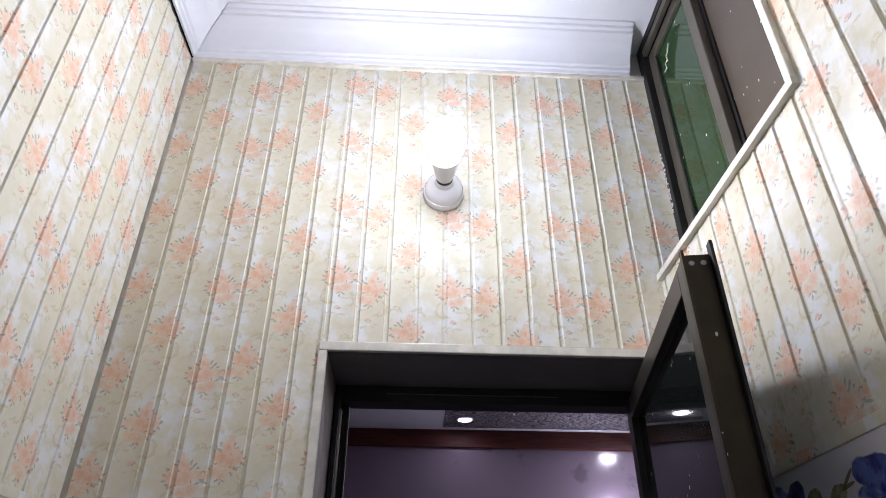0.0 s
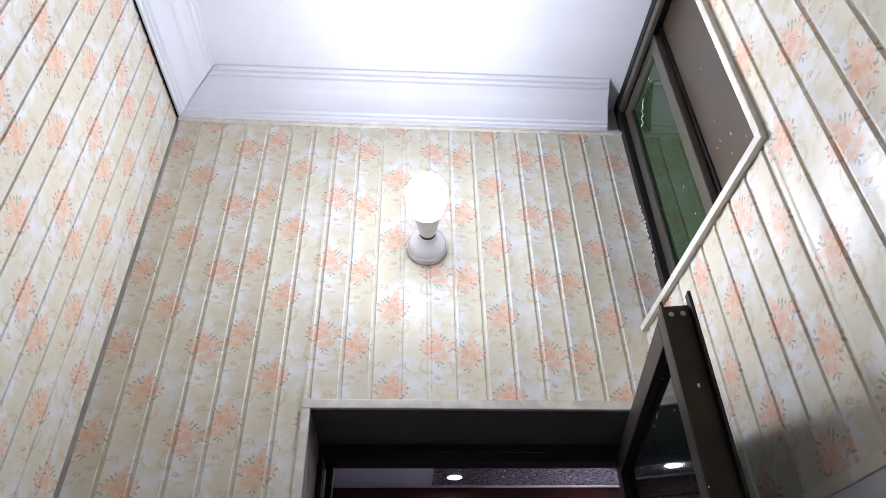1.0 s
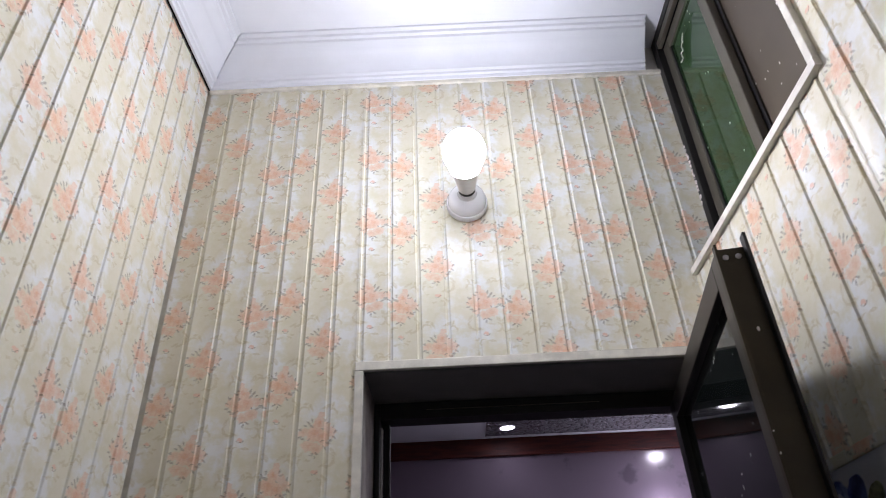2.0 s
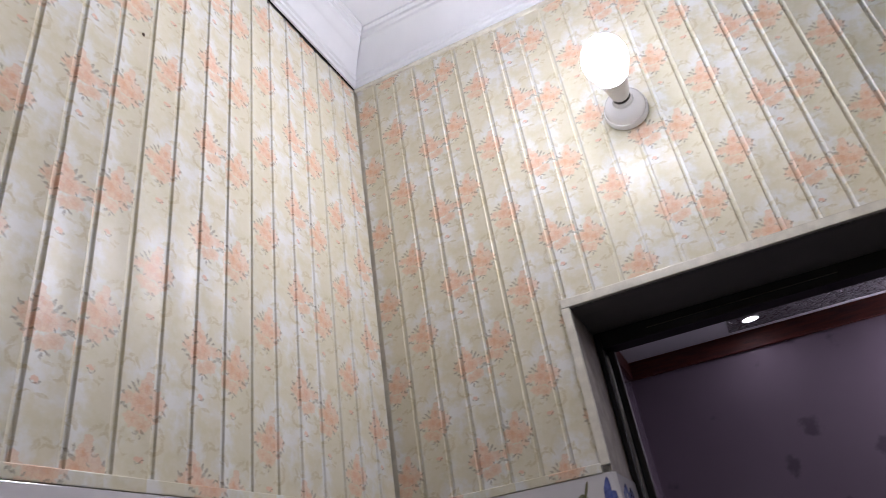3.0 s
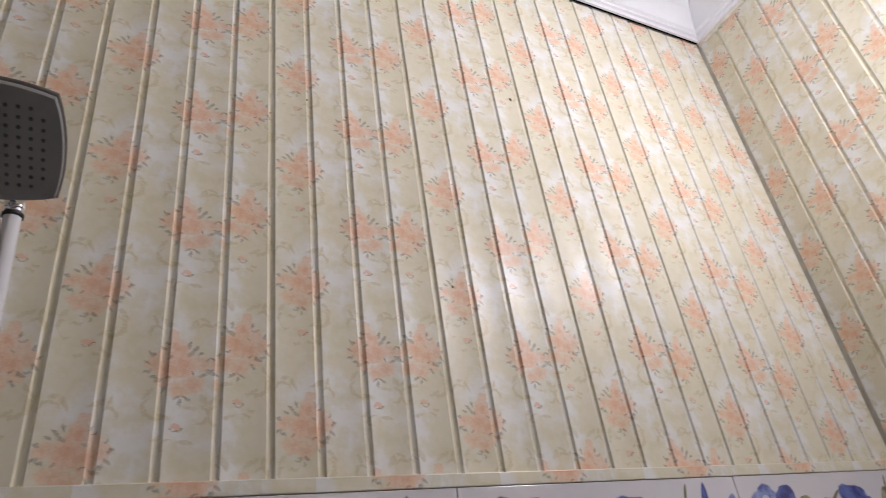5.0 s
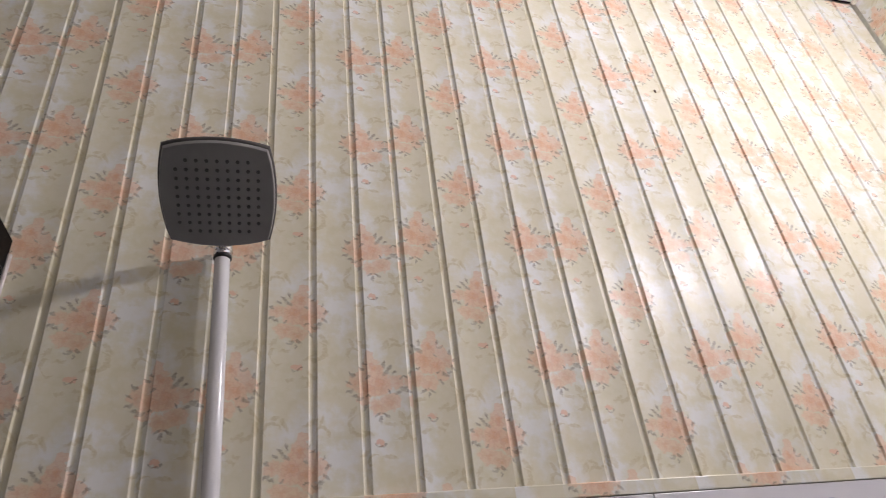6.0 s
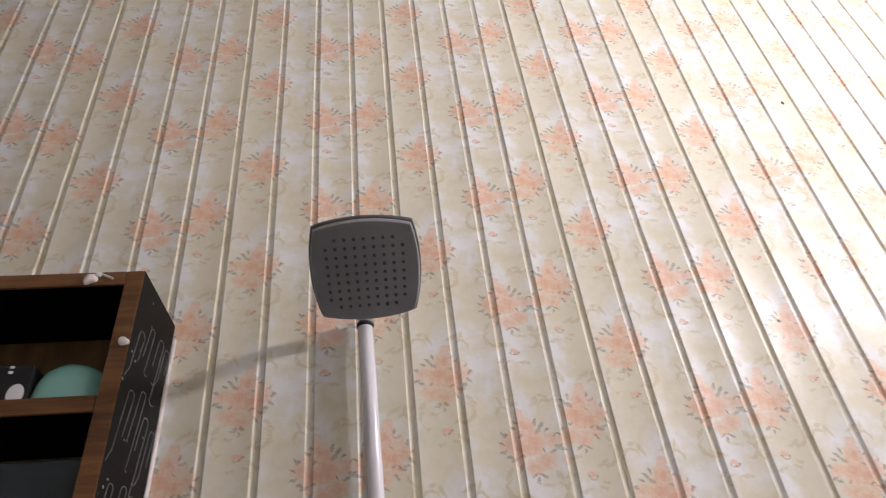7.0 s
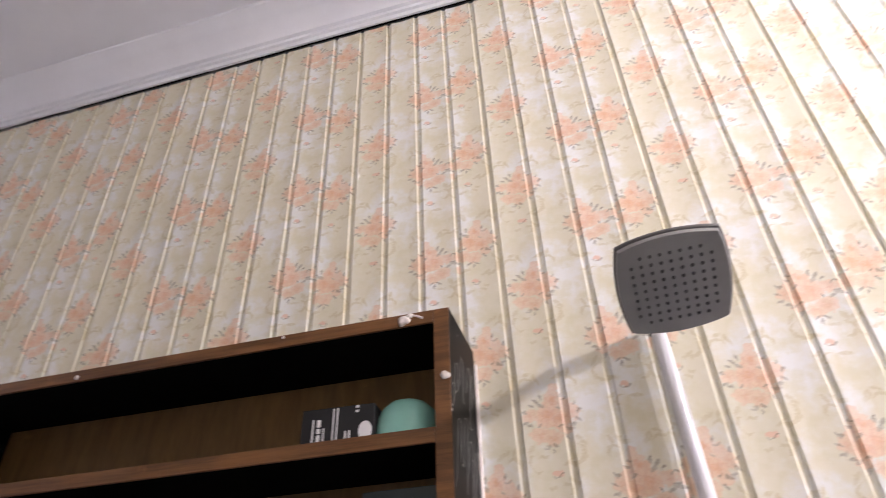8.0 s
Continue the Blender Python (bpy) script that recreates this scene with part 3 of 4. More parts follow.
part("window_sill_slab", box(X_EAST + 0.018, 1.36, -0.600, 0.010, 2.225, 2.250), PLASTER, wall_east)
part("window_reveal", box(X_EAST + 0.018, 1.36, -0.602, -0.596, 2.251, 3.014), PLASTER, wall_east)


# ---- dado tiles ----
def tile_row(wall, where, length, lead=0.0, low=1.484):
    """One row of printed tiles under the panels, plain glazed wall below."""
    u = -lead
    while u < length - 1e-3:
        a, b = max(0.0, u) + 0.0008, min(length, u + 0.5) - 0.0008
        ob = part("tile", box(a - u, b - u, -0.0035, 0.006, low - Z_TILE + 0.001, 0.0, 0.0012), TILE, wall)
        ob.matrix_world = where @ pose(u, 0, Z_TILE)
        u += 0.5
    ob = part("lower_tiling", box(0, length, -0.0030, 0.006, 0.0, low - 0.001), GLAZE, wall)
    ob.matrix_world = where
    ob = part("grout_bed", box(0, length, 0.001, 0.010, low - 0.01, Z_TILE - 0.003), GROUT, wall)
    ob.matrix_world = where


tile_row(wall_west, west @ pose(-2.956, 0, 0), 2.951, 0.0)
tile_row(wall_north, pose(0.004, 0, 0), DOOR_L - 0.004)
tile_row(wall_east, east @ pose(0.004, 0, Z_EAST), 3.1, 0.30)
back = part("tile", box(0.0, 0.19, -0.004, 0.0, -0.25, 0.0, 0.001), TILE, wall_north)
back.matrix_world = pose(DOOR_L, 0.006, Z_TILE - 0.002, 0, 0, 90)
part("tile_corner_bead", box(DOOR_L - 0.003, DOOR_L + 0.006, -0.004, 0.006, 0.3, Z_TILE - 0.001, 0.003), GLAZE, wall_north)

# ---- window ----
win = thing("window_1", "bronze aluminium sliding window, green glass beside a brown board", "window", kind="structure")
part("window_frame", box(X_WIN - 0.004, X_WIN + 0.07, -0.024, 0.008, 2.252, 3.014, 0.002), BLACK_ALU, win, "dark aluminium frame")
part("window_frame", box(X_WIN - 0.004, X_WIN + 0.07, -0.594, -0.024, 2.990, 3.014, 0.002), BLACK_ALU, win)
part("window_frame", box(X_WIN - 0.004, X_WIN + 0.07, -0.594, -0.024, 2.252, 2.275, 0.002), BLACK_ALU, win)
part("window_frame", box(X_WIN - 0.004, X_WIN + 0.07, -0.595, -0.576, 2.275, 2.990, 0.002), BLACK_ALU, win)
part("window_track", box(X_WIN - 0.002, X_WIN + 0.010, -0.575, -0.025, 2.966, 2.989, 0.002), TAUPE_ALU, win, "grey-brown head track")
sash = part("sash", box(X_WIN + 0.012, X_WIN + 0.030, -0.060, -0.025, 2.276, 2.965, 0.003), TAUPE_ALU, win, "grey-brown aluminium sash")
part("sash_stile", box(X_WIN + 0.010, X_WIN + 0.030, -0.290, -0.256, 2.276, 2.965, 0.003), TAUPE_ALU, sash)
part("sash_rail", box(X_WIN + 0.012, X_WIN + 0.030, -0.256, -0.060, 2.930, 2.965, 0.003), TAUPE_ALU, sash)
part("sash_rail", box(X_WIN + 0.012, X_WIN + 0.030, -0.256, -0.060, 2.276, 2.306, 0.003), TAUPE_ALU, sash)
part("glazing_bead", box(X_WIN + 0.014, X_WIN + 0.019, -0.068, -0.060, 2.306, 2.930, 0.001), BLACK_ALU, sash)
part("glazing_bead", box(X_WIN + 0.014, X_WIN + 0.019, -0.256, -0.250, 2.306, 2.930, 0.001), BLACK_ALU, sash)
part("pane", box(X_WIN + 0.019, X_WIN + 0.024, -0.257, -0.059, 2.305, 2.931), GREEN_GLASS, sash, "green glass pane with white paint specks")
part("board", box(X_WIN + 0.036, X_WIN + 0.046, -0.576, -0.270, 2.276, 2.989), BOARD, win, "brown board behind the sash")
part("window_seal", box(X_WIN + 0.031, X_WIN + 0.036, -0.300, -0.288, 2.276, 2.989), BLACK_ALU, win)
smear = [(X_WIN + 0.018, -0.085 - 0.05 * i / 12 + 0.006 * math.sin(i * 2.1), 2.84 + 0.055 * i / 12 + 0.006 * math.cos(i * 1.7)) for i in range(13)]
part("paint_smear", tube(smear, 0.0016, 6), PUTTY, win, "smear of white paint on the glass")
putty = bmesh.new()
rng = random.Random(5)
for i in range(46):
    zz = 2.45 + 0.17 * i / 46 + rng.uniform(-0.01, 0.01)
    bmesh.ops.create_icosphere(putty, subdivisions=1, radius=rng.uniform(0.002, 0.0045), matrix=Matrix.Translation((X_WIN - 0.003, -0.004 + rng.uniform(-0.003, 0.003), zz)))
part("putty", putty, PUTTY, win, "white paint dabs on the frame edge")

# ---- door frame and leaf ----
fr = thing("door_1", "dark bronze aluminium door frame in a deep reveal", "door frame", kind="structure")
YF = Y_FRAME
part("jamb", box(DOOR_L + 0.001, DOOR_L + 0.014, YF, YF + 0.055, 0, DOOR_T - 0.001, 0.002), BLACK_ALU, fr)
part("jamb", box(DOOR_R - 0.018, DOOR_R - 0.001, YF, YF + 0.055, 0, DOOR_T - 0.001, 0.002), BLACK_ALU, fr)
part("jamb_stop", box(DOOR_L + 0.0142, DOOR_L + 0.0185, YF + 0.016, YF + 0.034, 0, 2.012, 0.001), PALE_ALU, fr, "pale aluminium door stop")
part("jamb_lip", box(DOOR_L + 0.0142, DOOR_L + 0.034, YF + 0.036, YF + 0.055, 0, 2.024, 0.002), BLACK_ALU, fr, "black outer lip of the jamb")
part("head", box(DOOR_L + 0.014, DOOR_R - 0.018, YF, YF + 0.055, 2.025, DOOR_T - 0.001, 0.002), BLACK_ALU, fr)
part("head_bead", box(DOOR_L + 0.12, DOOR_R - 0.20, YF - 0.002, YF - 0.0002, 2.043, 2.0445), TAUPE_ALU, fr)

LEAF = 0.682
hinge, free = Vector((1.138, 0.176)), Vector((1.022, -0.498))
turn = math.degrees(math.atan2((free - hinge).y, (free - hinge).x))
leaf = thing("door_leaf", "open bronze aluminium door with dark glass", "door", pose(hinge.x, hinge.y, 0, 0, 0, turn))
LT = 2.020
# local x runs from hinge to free edge, local y is the thickness: west face at -, east face at +
part("hinge_stile", box(0.0, 0.052, -0.019, 0.019, 0.012, LT, 0.002), BLACK_ALU, leaf)
lock = part("lock_stile", box(LEAF - 0.052, LEAF - 0.012, -0.019, 0.019, 0.012, LT, 0.002), LEAF_ALU, leaf, "grey-brown free stile")
part("channel", box(LEAF - 0.0115, LEAF - 0.0075, -0.018, 0.018, 0.014, LT - 0.002, 0.0005), BRONZE, lock, "bronze channel in the free edge")
part("flange", box(LEAF - 0.012, LEAF, -0.0225, -0.0185, 0.012, LT + 0.003, 0.001), BRONZE, lock)
part("flange", box(LEAF - 0.014, LEAF + 0.003, 0.0188, 0.0235, 0.012, LT + 0.016, 0.001), BLACK_ALU, lock)
part("top_rail", box(0.052, LEAF - 0.052, -0.019, 0.019, LT - 0.042, LT, 0.002), LEAF_ALU, leaf, "grey-brown top rail")
part("bottom_rail", box(0.052, LEAF - 0.052, -0.019, 0.019, 0.012, 0.11, 0.002), LEAF_ALU, leaf)
part("glass", box(0.050, LEAF - 0.050, -0.004, 0.002, 0.10, LT - 0.040), DOOR_GLASS, leaf, "near-black glass pane")
for s in (-0.009, 0.008):
    m = Matrix.Translation((LEAF - 0.0075, s, LT - 0.016)) @ Matrix.Rotation(radians(90), 4, "Y")
    part("screw", turned([(0.0042, 0.0), (0.0042, 0.0012), (0.003, 0.0020), (0.0012, 0.0014)], 14, m), PALE_ALU, lock)
rng = random.Random(9)
for i in range(22):
    dab = bmesh.new()
    zz = LT - 0.03 - 0.75 * rng.random()
    bmesh.ops.create_icosphere(dab, subdivisions=1, radius=rng.uniform(0.0008, 0.0022),
                               matrix=Matrix.Translation((LEAF + (0.0005 if i % 2 else -0.007), rng.choice((-0.0205, 0.021, rng.uniform(-0.016, 0.016))), zz)) @ Matrix.Diagonal((0.6, 1, rng.uniform(1, 2.5), 1)))
    part("paint_speck", dab, PUTTY, lock)

# ---- wall lamp ----
LX, LZ = 0.686, 2.476
lamp = thing("wall_lamp", "lit white bulb in a round porcelain wall holder", "lamp", pose(LX, 0.0, LZ))
to_room = Matrix.Rotation(radians(90), 4, "X")
part("base", turned([(0.046, 0.0), (0.049, 0.002), (0.049, 0.014), (0.0478, 0.0165), (0.0455, 0.0170), (0.0455, 0.0185), (0.0450, 0.026), (0.0425, 0.034), (0.037, 0.040), (0.029, 0.0445), (0.023, 0.047), (0.0215, 0.054), (0.0, 0.054)], 48, to_room), PORCELAIN, lamp, smooth=True)
axis = Matrix.Translation((0, -0.050, 0.0)) @ Matrix.Rotation(radians(88), 4, "X") @ Matrix.Rotation(radians(-3), 4, "Y")
part("socket", turned([(0.0200, -0.004), (0.0200, 0.006), (0.0190, 0.008), (0.0, 0.008)], 32, axis), PORCELAIN, lamp, smooth=True)
part("gasket", turned([(0.0180, 0.0078), (0.0192, 0.009), (0.0192, 0.015), (0.0180, 0.0165)], 32, axis), RUBBER, lamp, "black rubber ring")
part("bulb_neck", turned([(0.0185, 0.016), (0.0205, 0.020), (0.023, 0.036), (0.027, 0.058), (0.032, 0.078), (0.036, 0.092), (0.0, 0.092)], 40, axis), PLASTIC, lamp, smooth=True)
dome = [(0.047 * math.sin(a), 0.140 - 0.055 * math.cos(a)) for a in [radians(d) for d in range(58, 181, 8)]]
part("globe_rear", turned([(0.0358, 0.0925)] + dome[:6], 40, axis), BULB_DIM, lamp, "white globe near the collar", smooth=True)
part("globe", turned(dome[5:10], 40, axis), BULB, lamp, "glowing white globe", smooth=True)
part("globe_tip", turned(dome[9:], 40, axis), BULB_FRONT, lamp, "brightest end of the globe", smooth=True)

# ---- shower ----
SY = -1.495
PX = -0.012
sh = thing("shower", "grey square shower head on a white riser pipe", "shower", pose(PX, SY, 0))
part("riser", tube([(0, 0.030, 1.05), (0, 0.017, 1.5), (0, 0.003, 2.046)], 0.0096, 24), PIPE, sh, "glossy white riser pipe", smooth=True)
part("collar", turned([(0.0100, 2.046), (0.0114, 2.0475), (0.0114, 2.0505), (0.0100, 2.052)], 24, Matrix.Translation((0, 0.003, 0))), RUBBER, sh, smooth=True)
part("swivel", turned([(0.0098, 2.050), (0.0120, 2.052), (0.0120, 2.055), (0.0112, 2.0565), (0.0120, 2.058), (0.0120, 2.063), (0.0110, 2.068), (0.010, 2.073), (0.0, 2.075)], 24, Matrix.Translation((0, 0.003, 0))), CHROME, sh, "chrome swivel nut", smooth=True)
part("bracket", box(-PX - 0.0365, 0.004, 0.012, 0.032, 1.30, 1.318, 0.003), CHROME, sh)
hv = Vector((0.927, 0, 0.375))
hn = Vector((0.375, 0, -0.927))
hu = Vector((0, 1, 0))
head_c = Vector((0.194 - PX, 0.005, 1.990))
hm = Matrix((( hu.x, hv.x, hn.x, head_c.x), (hu.y, hv.y, hn.y, head_c.y), (hu.z, hv.z, hn.z, head_c.z), (0, 0, 0, 1))) @ pose(0, 0, 0, 0, 0, 3.0) @ Matrix.Diagonal((1.0, 1.10, 1.0, 1.0))


def cushion(half, bulge, z0, z1, inset, steps=10):
    """A square plate with outward-bowed sides and rounded corners; face at z1 is inset."""
    out = []
    for side in range(4):
        for i in range(steps):
            s = -1 + 2 * i / steps
            x, y = half * s * 0.985, -(half + bulge * (1 - s * s))
            c, q = math.cos(side * math.pi / 2), math.sin(side * math.pi / 2)
            out.append((x * c - y * q, x * q + y * c))
    bm = bmesh.new()
    rings = []
    for k, z in ((0.55, z0 - 0.014), (0.90, z0 - 0.006), (1.0, z0), (1.0, (z0 + z1) / 2), (1 - inset * 0.4, z1 - 0.0006), (1 - inset, z1)):
        rings.append([bm.verts.new((x * k, y * k, z)) for x, y in out])
    n = len(out)
    for a, b in zip(rings, rings[1:]):
        for i in range(n):
            bm.faces.new((a[i], a[(i + 1) % n], b[(i + 1) % n], b[i]))
    bm.faces.new(rings[0][::-1]), bm.faces.new(rings[-1])
    return bm


bm = cushion(0.0475, 0.0065, -0.006, 0.0, 0.05)
bm.transform(hm)
head = part("head", bm, HEAD_GREY, sh, "matt grey square rose", smooth=True)
bm = cushion(0.0492, 0.0065, -0.008, -0.0042, 0.03)
bm.transform(hm)
part("rim", bm, DULL, head, "thin chrome rim", smooth=True)
spray = turned([(0.0019, 0.0), (0.0017, 0.0007), (0.0011, 0.0010), (0.0008, 0.0001)], 8)
spray_data = mesh_of("nozzle", spray, NOZZLE)
for i in range(9):
    for j in range(9):
        if (i in (0, 8)) and (j in (0, 8)):
            continue
        ob = new("nozzle", spray_data)
        ob.parent = head
        ob.matrix_local = hm @ Matrix.Translation(((i - 4) * 0.0094, (j - 4) * 0.0090, 0.0002))
part("neck", tube([(0.0, 0.003, 2.064), (0.04, 0.0, 2.070), (0.11, -0.004, 2.055), tuple(head_c - hn * 0.030), tuple(head_c - hn * 0.012)], 0.0095, 14), CHROME, sh, smooth=True)

# ---- shelf cabinet ----
U_CAB, TILT = -2.5640, 0.9     # it hangs a little lower at its north end
sc = thing("shelf_cabinet", "wall shelf of black laminate boards with brown wood edging", "shelf", west @ pose(U_CAB, 0, 0.0124, 0, TILT))
# local x runs along the wall to the north, local y is into the wall
SL, SD, ST, SB = 0.790, 0.131, 2.077, 1.56


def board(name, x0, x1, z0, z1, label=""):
    return part(name, box(x0, x1, -SD + 0.004, -0.003, z0, z1, 0.0008), NEAR_BLACK, sc, label)


def edging(parent, x0, x1, z0, z1):
    part("edging", box(x0, x1, -SD, -SD + 0.0038, z0, z1, 0.001), WOOD, parent, "worn brown wood edging")


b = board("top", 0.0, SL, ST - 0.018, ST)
edging(b, 0.0, SL - 0.0185, ST - 0.0178, ST)
b = part("side", box(SL - 0.018, SL, -SD + 0.004, -0.003, SB, ST - 0.0182, 0.0008), LAMINATE, sc, "black laminate side with scribbled white lines")
part("side_skin", box(SL + 0.0002, SL + 0.0016, -SD + 0.001, -0.003, SB, ST), LAMINATE, b)
edging(b, SL - 0.0183, SL + 0.0014, SB, ST)
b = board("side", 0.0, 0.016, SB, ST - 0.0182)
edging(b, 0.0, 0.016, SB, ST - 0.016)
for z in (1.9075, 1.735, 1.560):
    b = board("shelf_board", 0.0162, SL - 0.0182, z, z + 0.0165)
    edging(b, 0.0162, SL - 0.0186, z - 0.001, z + 0.017)
part("back_panel", box(0.002, SL - 0.002, -0.0068, -0.0032, SB, ST - 0.001), BACKBOARD, sc, "brown hardboard back")
part("caulk", tube([(SL + 0.003, -0.002, SB), (SL + 0.0028, -0.002, 1.8), (SL + 0.0032, -0.002, ST - 0.02)], 0.003, 8), PUTTY, sc, "white sealant line")


def putty_dab(x, z, size, seed):
    bm = bmesh.new()
    r = random.Random(seed)
    bmesh.ops.create_icosphere(bm, subdivisions=3, radius=size)
    for v in bm.verts:
        n = noise.noise(v.co * 160 + Vector((seed, 0, 0)))
        v.co = Vector((v.co.x * 1.1, v.co.y * 0.5, v.co.z)) * (1 + 0.5 * n)
    bm.transform(Matrix.Translation((x, -SD - 0.001, z)))
    part("putty_dab", bm, PUTTY, sc, "dab of white putty", smooth=True)


rng = random.Random(21)
for n in range(20):
    # a long hairpin that leans, with a hook at its foot
    y, z = -SD + 0.022 + 0.030 * (n % 4) + rng.uniform(-0.005, 0.005), 1.62 + 0.092 * (n // 4) + rng.uniform(-0.02, 0.02)
    tall, wide, flip = rng.uniform(0.030, 0.055), rng.uniform(0.006, 0.009), rng.choice((-1, 1))
    pts = [(y - wide * flip, z - tall * rng.uniform(-0.3, 0.4))] + [(y - wide * math.cos(math.pi * i / 6) * flip, z + tall + 0.7 * wide * math.sin(math.pi * i / 6)) for i in range(7)]
    pts += [(y + wide * (1 + 0.3 * flip) * flip, z - tall * 0.4)] + [(y + wide * (2.2 - math.cos(math.pi * i / 6)) * flip, z - tall * 0.6 - 0.7 * wide * math.sin(math.pi * i / 6)) for i in range(rng.choice((3, 5, 6)))]
    pts = [(SL + 0.0016, min(-0.006, max(-SD + 0.006, a + 0.22 * (c - z))), min(ST - 0.006, max(SB + 0.004, c))) for a, c in pts]
    part("scribble", tube(pts, 0.00045, 5), SCRIBBLE, sc, "thin white scribbled line")
putty_dab(SL - 0.056, ST - 0.010, 0.0072, 3)
putty_dab(SL - 0.048, ST - 0.004, 0.0035, 4)
putty_dab(SL - 0.004, ST - 0.092, 0.0050, 6)
putty_dab(SL - 0.225, ST - 0.004, 0.0022, 8)
putty_dab(SL - 0.545, ST - 0.012, 0.0030, 9)
part("putty_smear", tube([(SL - 0.050, -SD - 0.001, ST - 0.002), (SL - 0.040, -SD - 0.001, ST - 0.006), (SL - 0.032, -SD - 0.001, ST - 0.010)], 0.0014, 8), PUTTY, sc)

# things on the shelf
bowl = thing("bowl", "mint green plastic bowl turned upside down on the shelf", "bowl", west @ pose(-1.815, -0.068, 1.9252, 0, TILT))
part("shell", turned([(0.0425, 0.0), (0.0440, 0.001), (0.0440, 0.004), (0.0428, 0.006), (0.0420, 0.018), (0.0395, 0.034), (0.034, 0.047), (0.025, 0.056), (0.013, 0.0615), (0.0, 0.063)], 40), MINT, bowl, smooth=True)
cart = thing("carton", "small black carton with white print on the shelf", "box", west @ pose(-1.939, -0.112, 1.9272, 0, TILT, 3))
part("carton_body", box(0.0, 0.094, 0.0, 0.05, 0.0, 0.050, 0.0012), CARTON, cart)
part("stripe", box(0.041, 0.0425, -0.0008, 0.0, 0.001, 0.048), INK, cart, "white stripe")
part("stripe", box(0.046, 0.0475, -0.0008, 0.0, 0.001, 0.048), INK, cart)
for n, (x, z, w, h) in enumerate(((0.015, 0.006, 0.0018, 0.030), (0.021, 0.006, 0.0045, 0.010), (0.021, 0.018, 0.0045, 0.006), (0.021, 0.026, 0.0045, 0.009), (0.029, 0.006, 0.0016, 0.018), (0.057, 0.006, 0.0022, 0.012), (0.062, 0.006, 0.0022, 0.012), (0.070, 0.040, 0.004, 0.003), (0.070, 0.046, 0.004, 0.003))):
    part("print_bar", box(x, x + w, -0.0008, 0.0, z, z + h), INK, cart)
seal = turned([(0.0, 0.0), (0.0085, 0.0), (0.0085, 0.0008), (0.0, 0.0008)], 24, Matrix.Translation((0.083, 0.0, 0.016)) @ Matrix.Rotation(radians(90), 4, "X") @ Matrix.Diagonal((1, 1.4, 1, 1)))
part("print_disc", seal, INK, cart, "white oval mark")
lower = thing("lower_box", "dull blue-grey box on the lower shelf", "box", west @ pose(-1.857, -0.112, 1.7530, 0, TILT))
part("box_body", box(0.0, 0.09, 0.0, 0.10, 0.0, 0.115, 0.002), plain("blue_grey_card", (0.022, 0.034, 0.038), 0.6), lower)

# ---- towel ring ----
tr = thing("towel_ring", "clear towel ring in a chrome wall clip", "towel ring", pose(0.209, 0.0, 1.693))


def hoop(r, off):
    return [(r * math.sin(2 * math.pi * i / 56), -0.034 + off, -0.100 + r * math.cos(2 * math.pi * i / 56)) for i in range(57)]


part("ring", tube(hoop(0.100, 0.0), 0.0085, 14), CLEAR, tr, "clear acrylic ring", smooth=True)
part("inner_wire", tube(hoop(0.0905, 0.0), 0.0016, 8), CHROME, tr, smooth=True)
part("outer_wire", tube(hoop(0.1095, 0.0), 0.0012, 8), CHROME, tr, smooth=True)
part("clip", box(-0.016, 0.016, -0.050, -0.004, -0.030, 0.013, 0.004), CHROME, tr, "chrome clip")
part("clip_face", box(-0.013, 0.013, -0.0525, -0.050, -0.050, 0.004, 0.002), RUBBER, tr, "dark clip face")
part("clip_screw", turned([(0.0022, 0.0), (0.0022, 0.001), (0.0, 0.0012)], 10, Matrix.Translation((0, -0.0525, -0.010)) @ Matrix.Rotation(radians(90), 4, "X")), CHROME, tr)

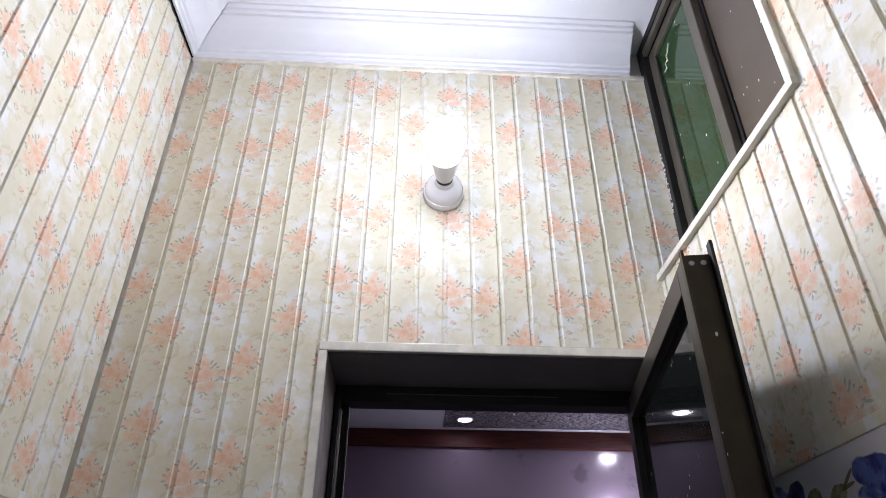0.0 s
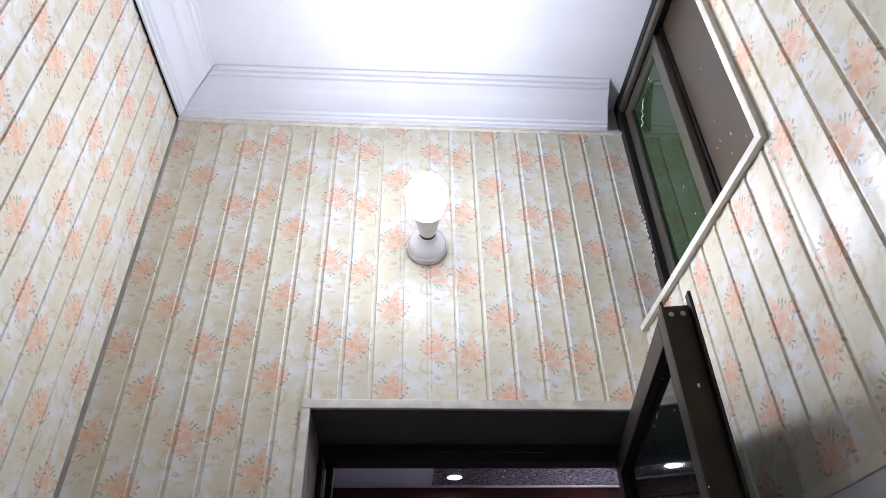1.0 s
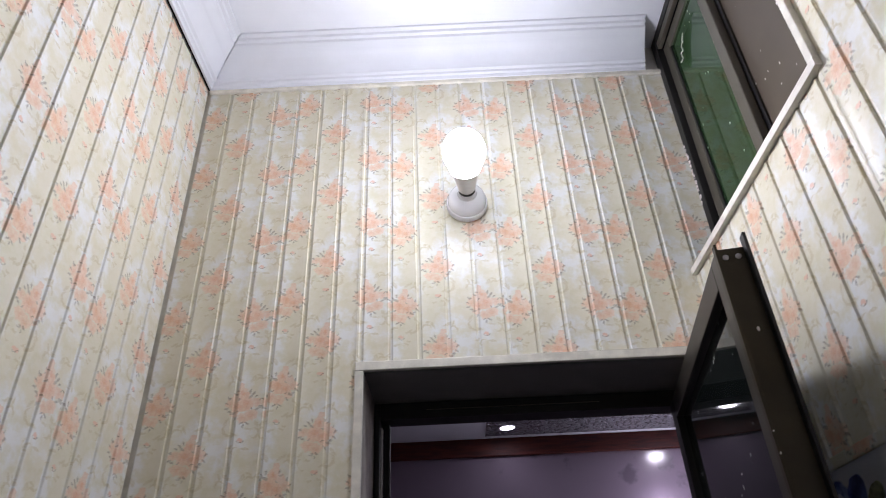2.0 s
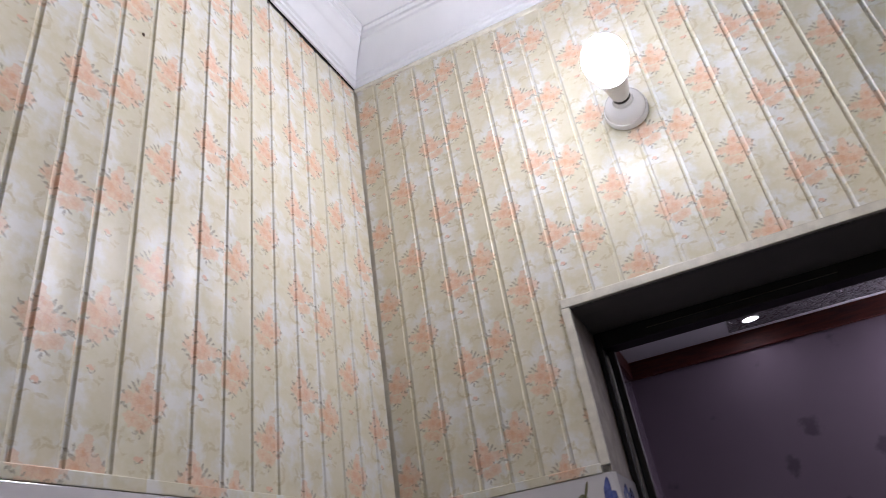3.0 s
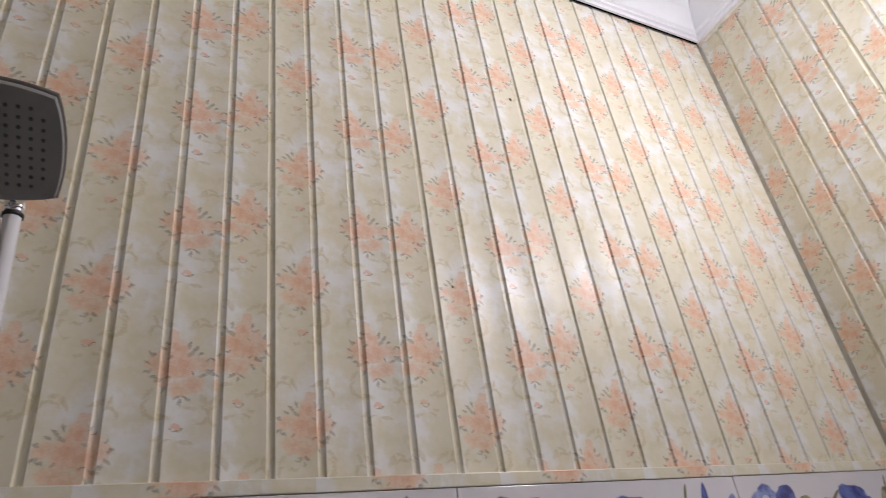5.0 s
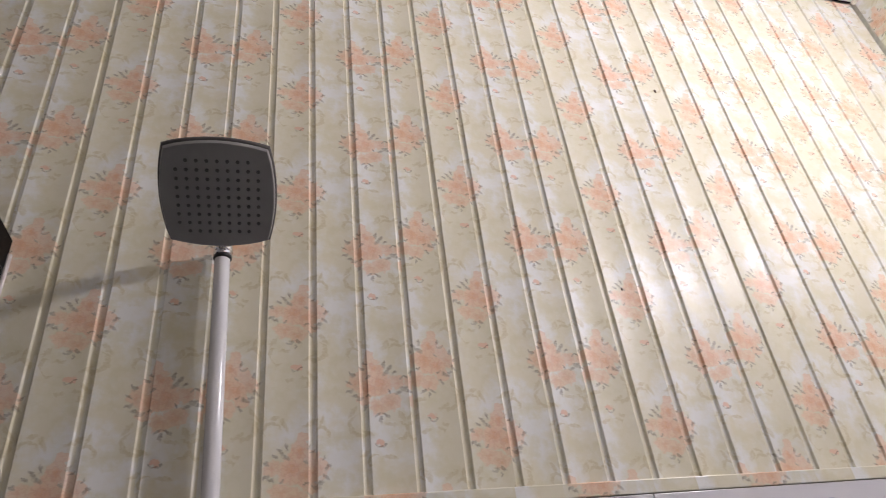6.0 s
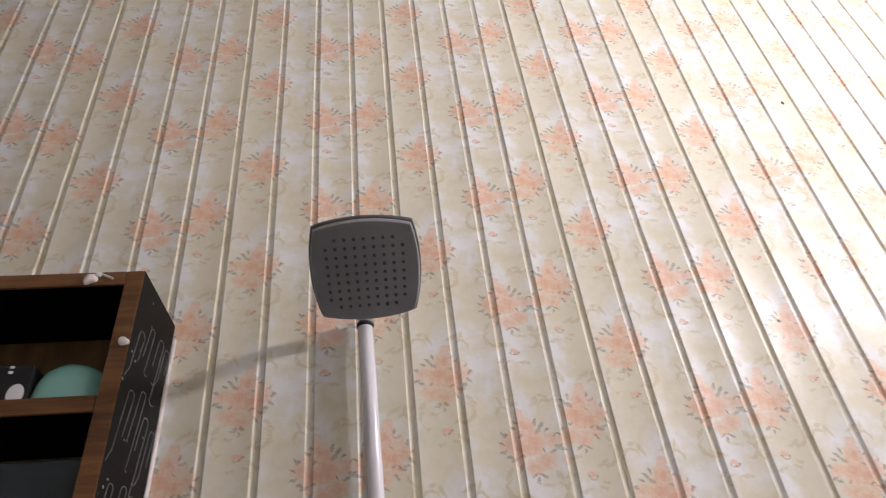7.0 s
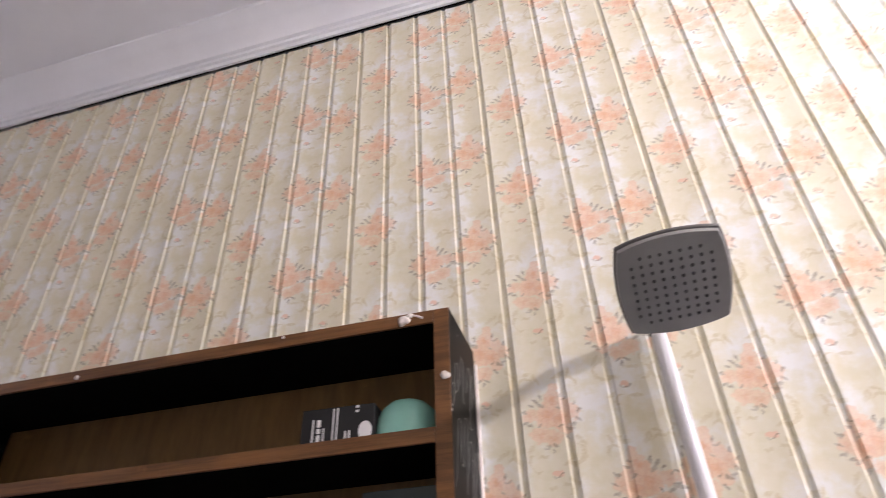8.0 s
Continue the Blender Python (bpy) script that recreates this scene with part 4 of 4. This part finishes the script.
# ---- lobby beyond the door ----
LY, LZC, LXW = 2.2, 2.560, 0.266
wl = tagged(part("wall_lobby_north", box(-0.2, 3.0, LY, LY + 0.15, 0, 2.8), LILAC), "glossy lilac lobby wall with faint flower sprays", "wall", kind="structure")
tagged(part("wall_lobby_west", box(LXW - 0.15, LXW, 0.262, LY, 0, 2.8), LILAC), "glossy lilac lobby wall beside the door", "wall", kind="structure")
tagged(part("wall_lobby_east", box(2.9, 3.05, 0.262, LY, 0, 2.8), LILAC), "lilac lobby wall", "wall", kind="structure")
tagged(part("wall_lobby_south", box(1.40, 3.05, 0.11, 0.26, 0, 2.8), PLASTER), "plain lobby wall", "wall", kind="structure")
tagged(part("floor_lobby", box(-0.2, 3.05, 0.262, LY + 0.1, -0.1, 0), FLOOR), "lobby floor", "floor", kind="structure")
tagged(part("ceiling_lobby", box(LXW, 3.05, 0.262, LY, LZC, LZC + 0.1), CEILING), "white lobby ceiling", "ceiling", kind="structure")
tagged(part("trim_lobby_north", box(LXW, 2.9, LY - 0.022, LY - 0.0005, LZC - 0.092, LZC - 0.0005, 0.003), REDWOOD), "red-brown wooden band under the lobby ceiling", "trim", kind="structure")
tagged(part("trim_lobby_west", box(LXW + 0.0005, LXW + 0.022, 0.264, LY - 0.023, LZC - 0.092, LZC - 0.0005, 0.003), REDWOOD), "red-brown wooden band under the lobby ceiling", "trim", kind="structure")
foil = tagged(part("ceiling_foil", box(0.80, 2.4, 1.25, 2.13, LZC - 0.004, LZC - 0.0005), FOIL), "crinkled silvery ceiling panel", "panel", kind="structure")


def downlight(name, label, m, r, lens, bulge=0.001):
    ob = thing(name, label, "lamp", m, group="lobby lights")
    part("ring", turned([(r * 1.25, 0.0), (r * 1.25, 0.004), (r * 1.1, 0.007), (r * 1.0, 0.006), (r * 1.0, 0.0)], 32), PLASTIC, ob, smooth=True)
    part("lens", turned([(r * 0.99, 0.0005), (r * 0.97, 0.0045), (r * 0.80, 0.0045 + bulge * 0.6), (r * 0.5, 0.0055 + bulge * 0.9), (0.0, 0.0065 + bulge)], 32), lens, ob, "lit white lens", smooth=True)
    return ob


downlight("downlight", "small round lit ceiling spot", pose(0.905, 1.985, LZC - 0.0042, 180), 0.034, SPOT_LOW)
downlight("downlight", "small round lit ceiling spot", pose(1.82, 1.74, LZC - 0.0042, 180), 0.037, SPOT_DIM)
downlight("wall_spot", "small round lit lamp on the lilac wall", pose(1.665, LY - 0.001, 2.140, 90), 0.034, SPOT, 0.020)
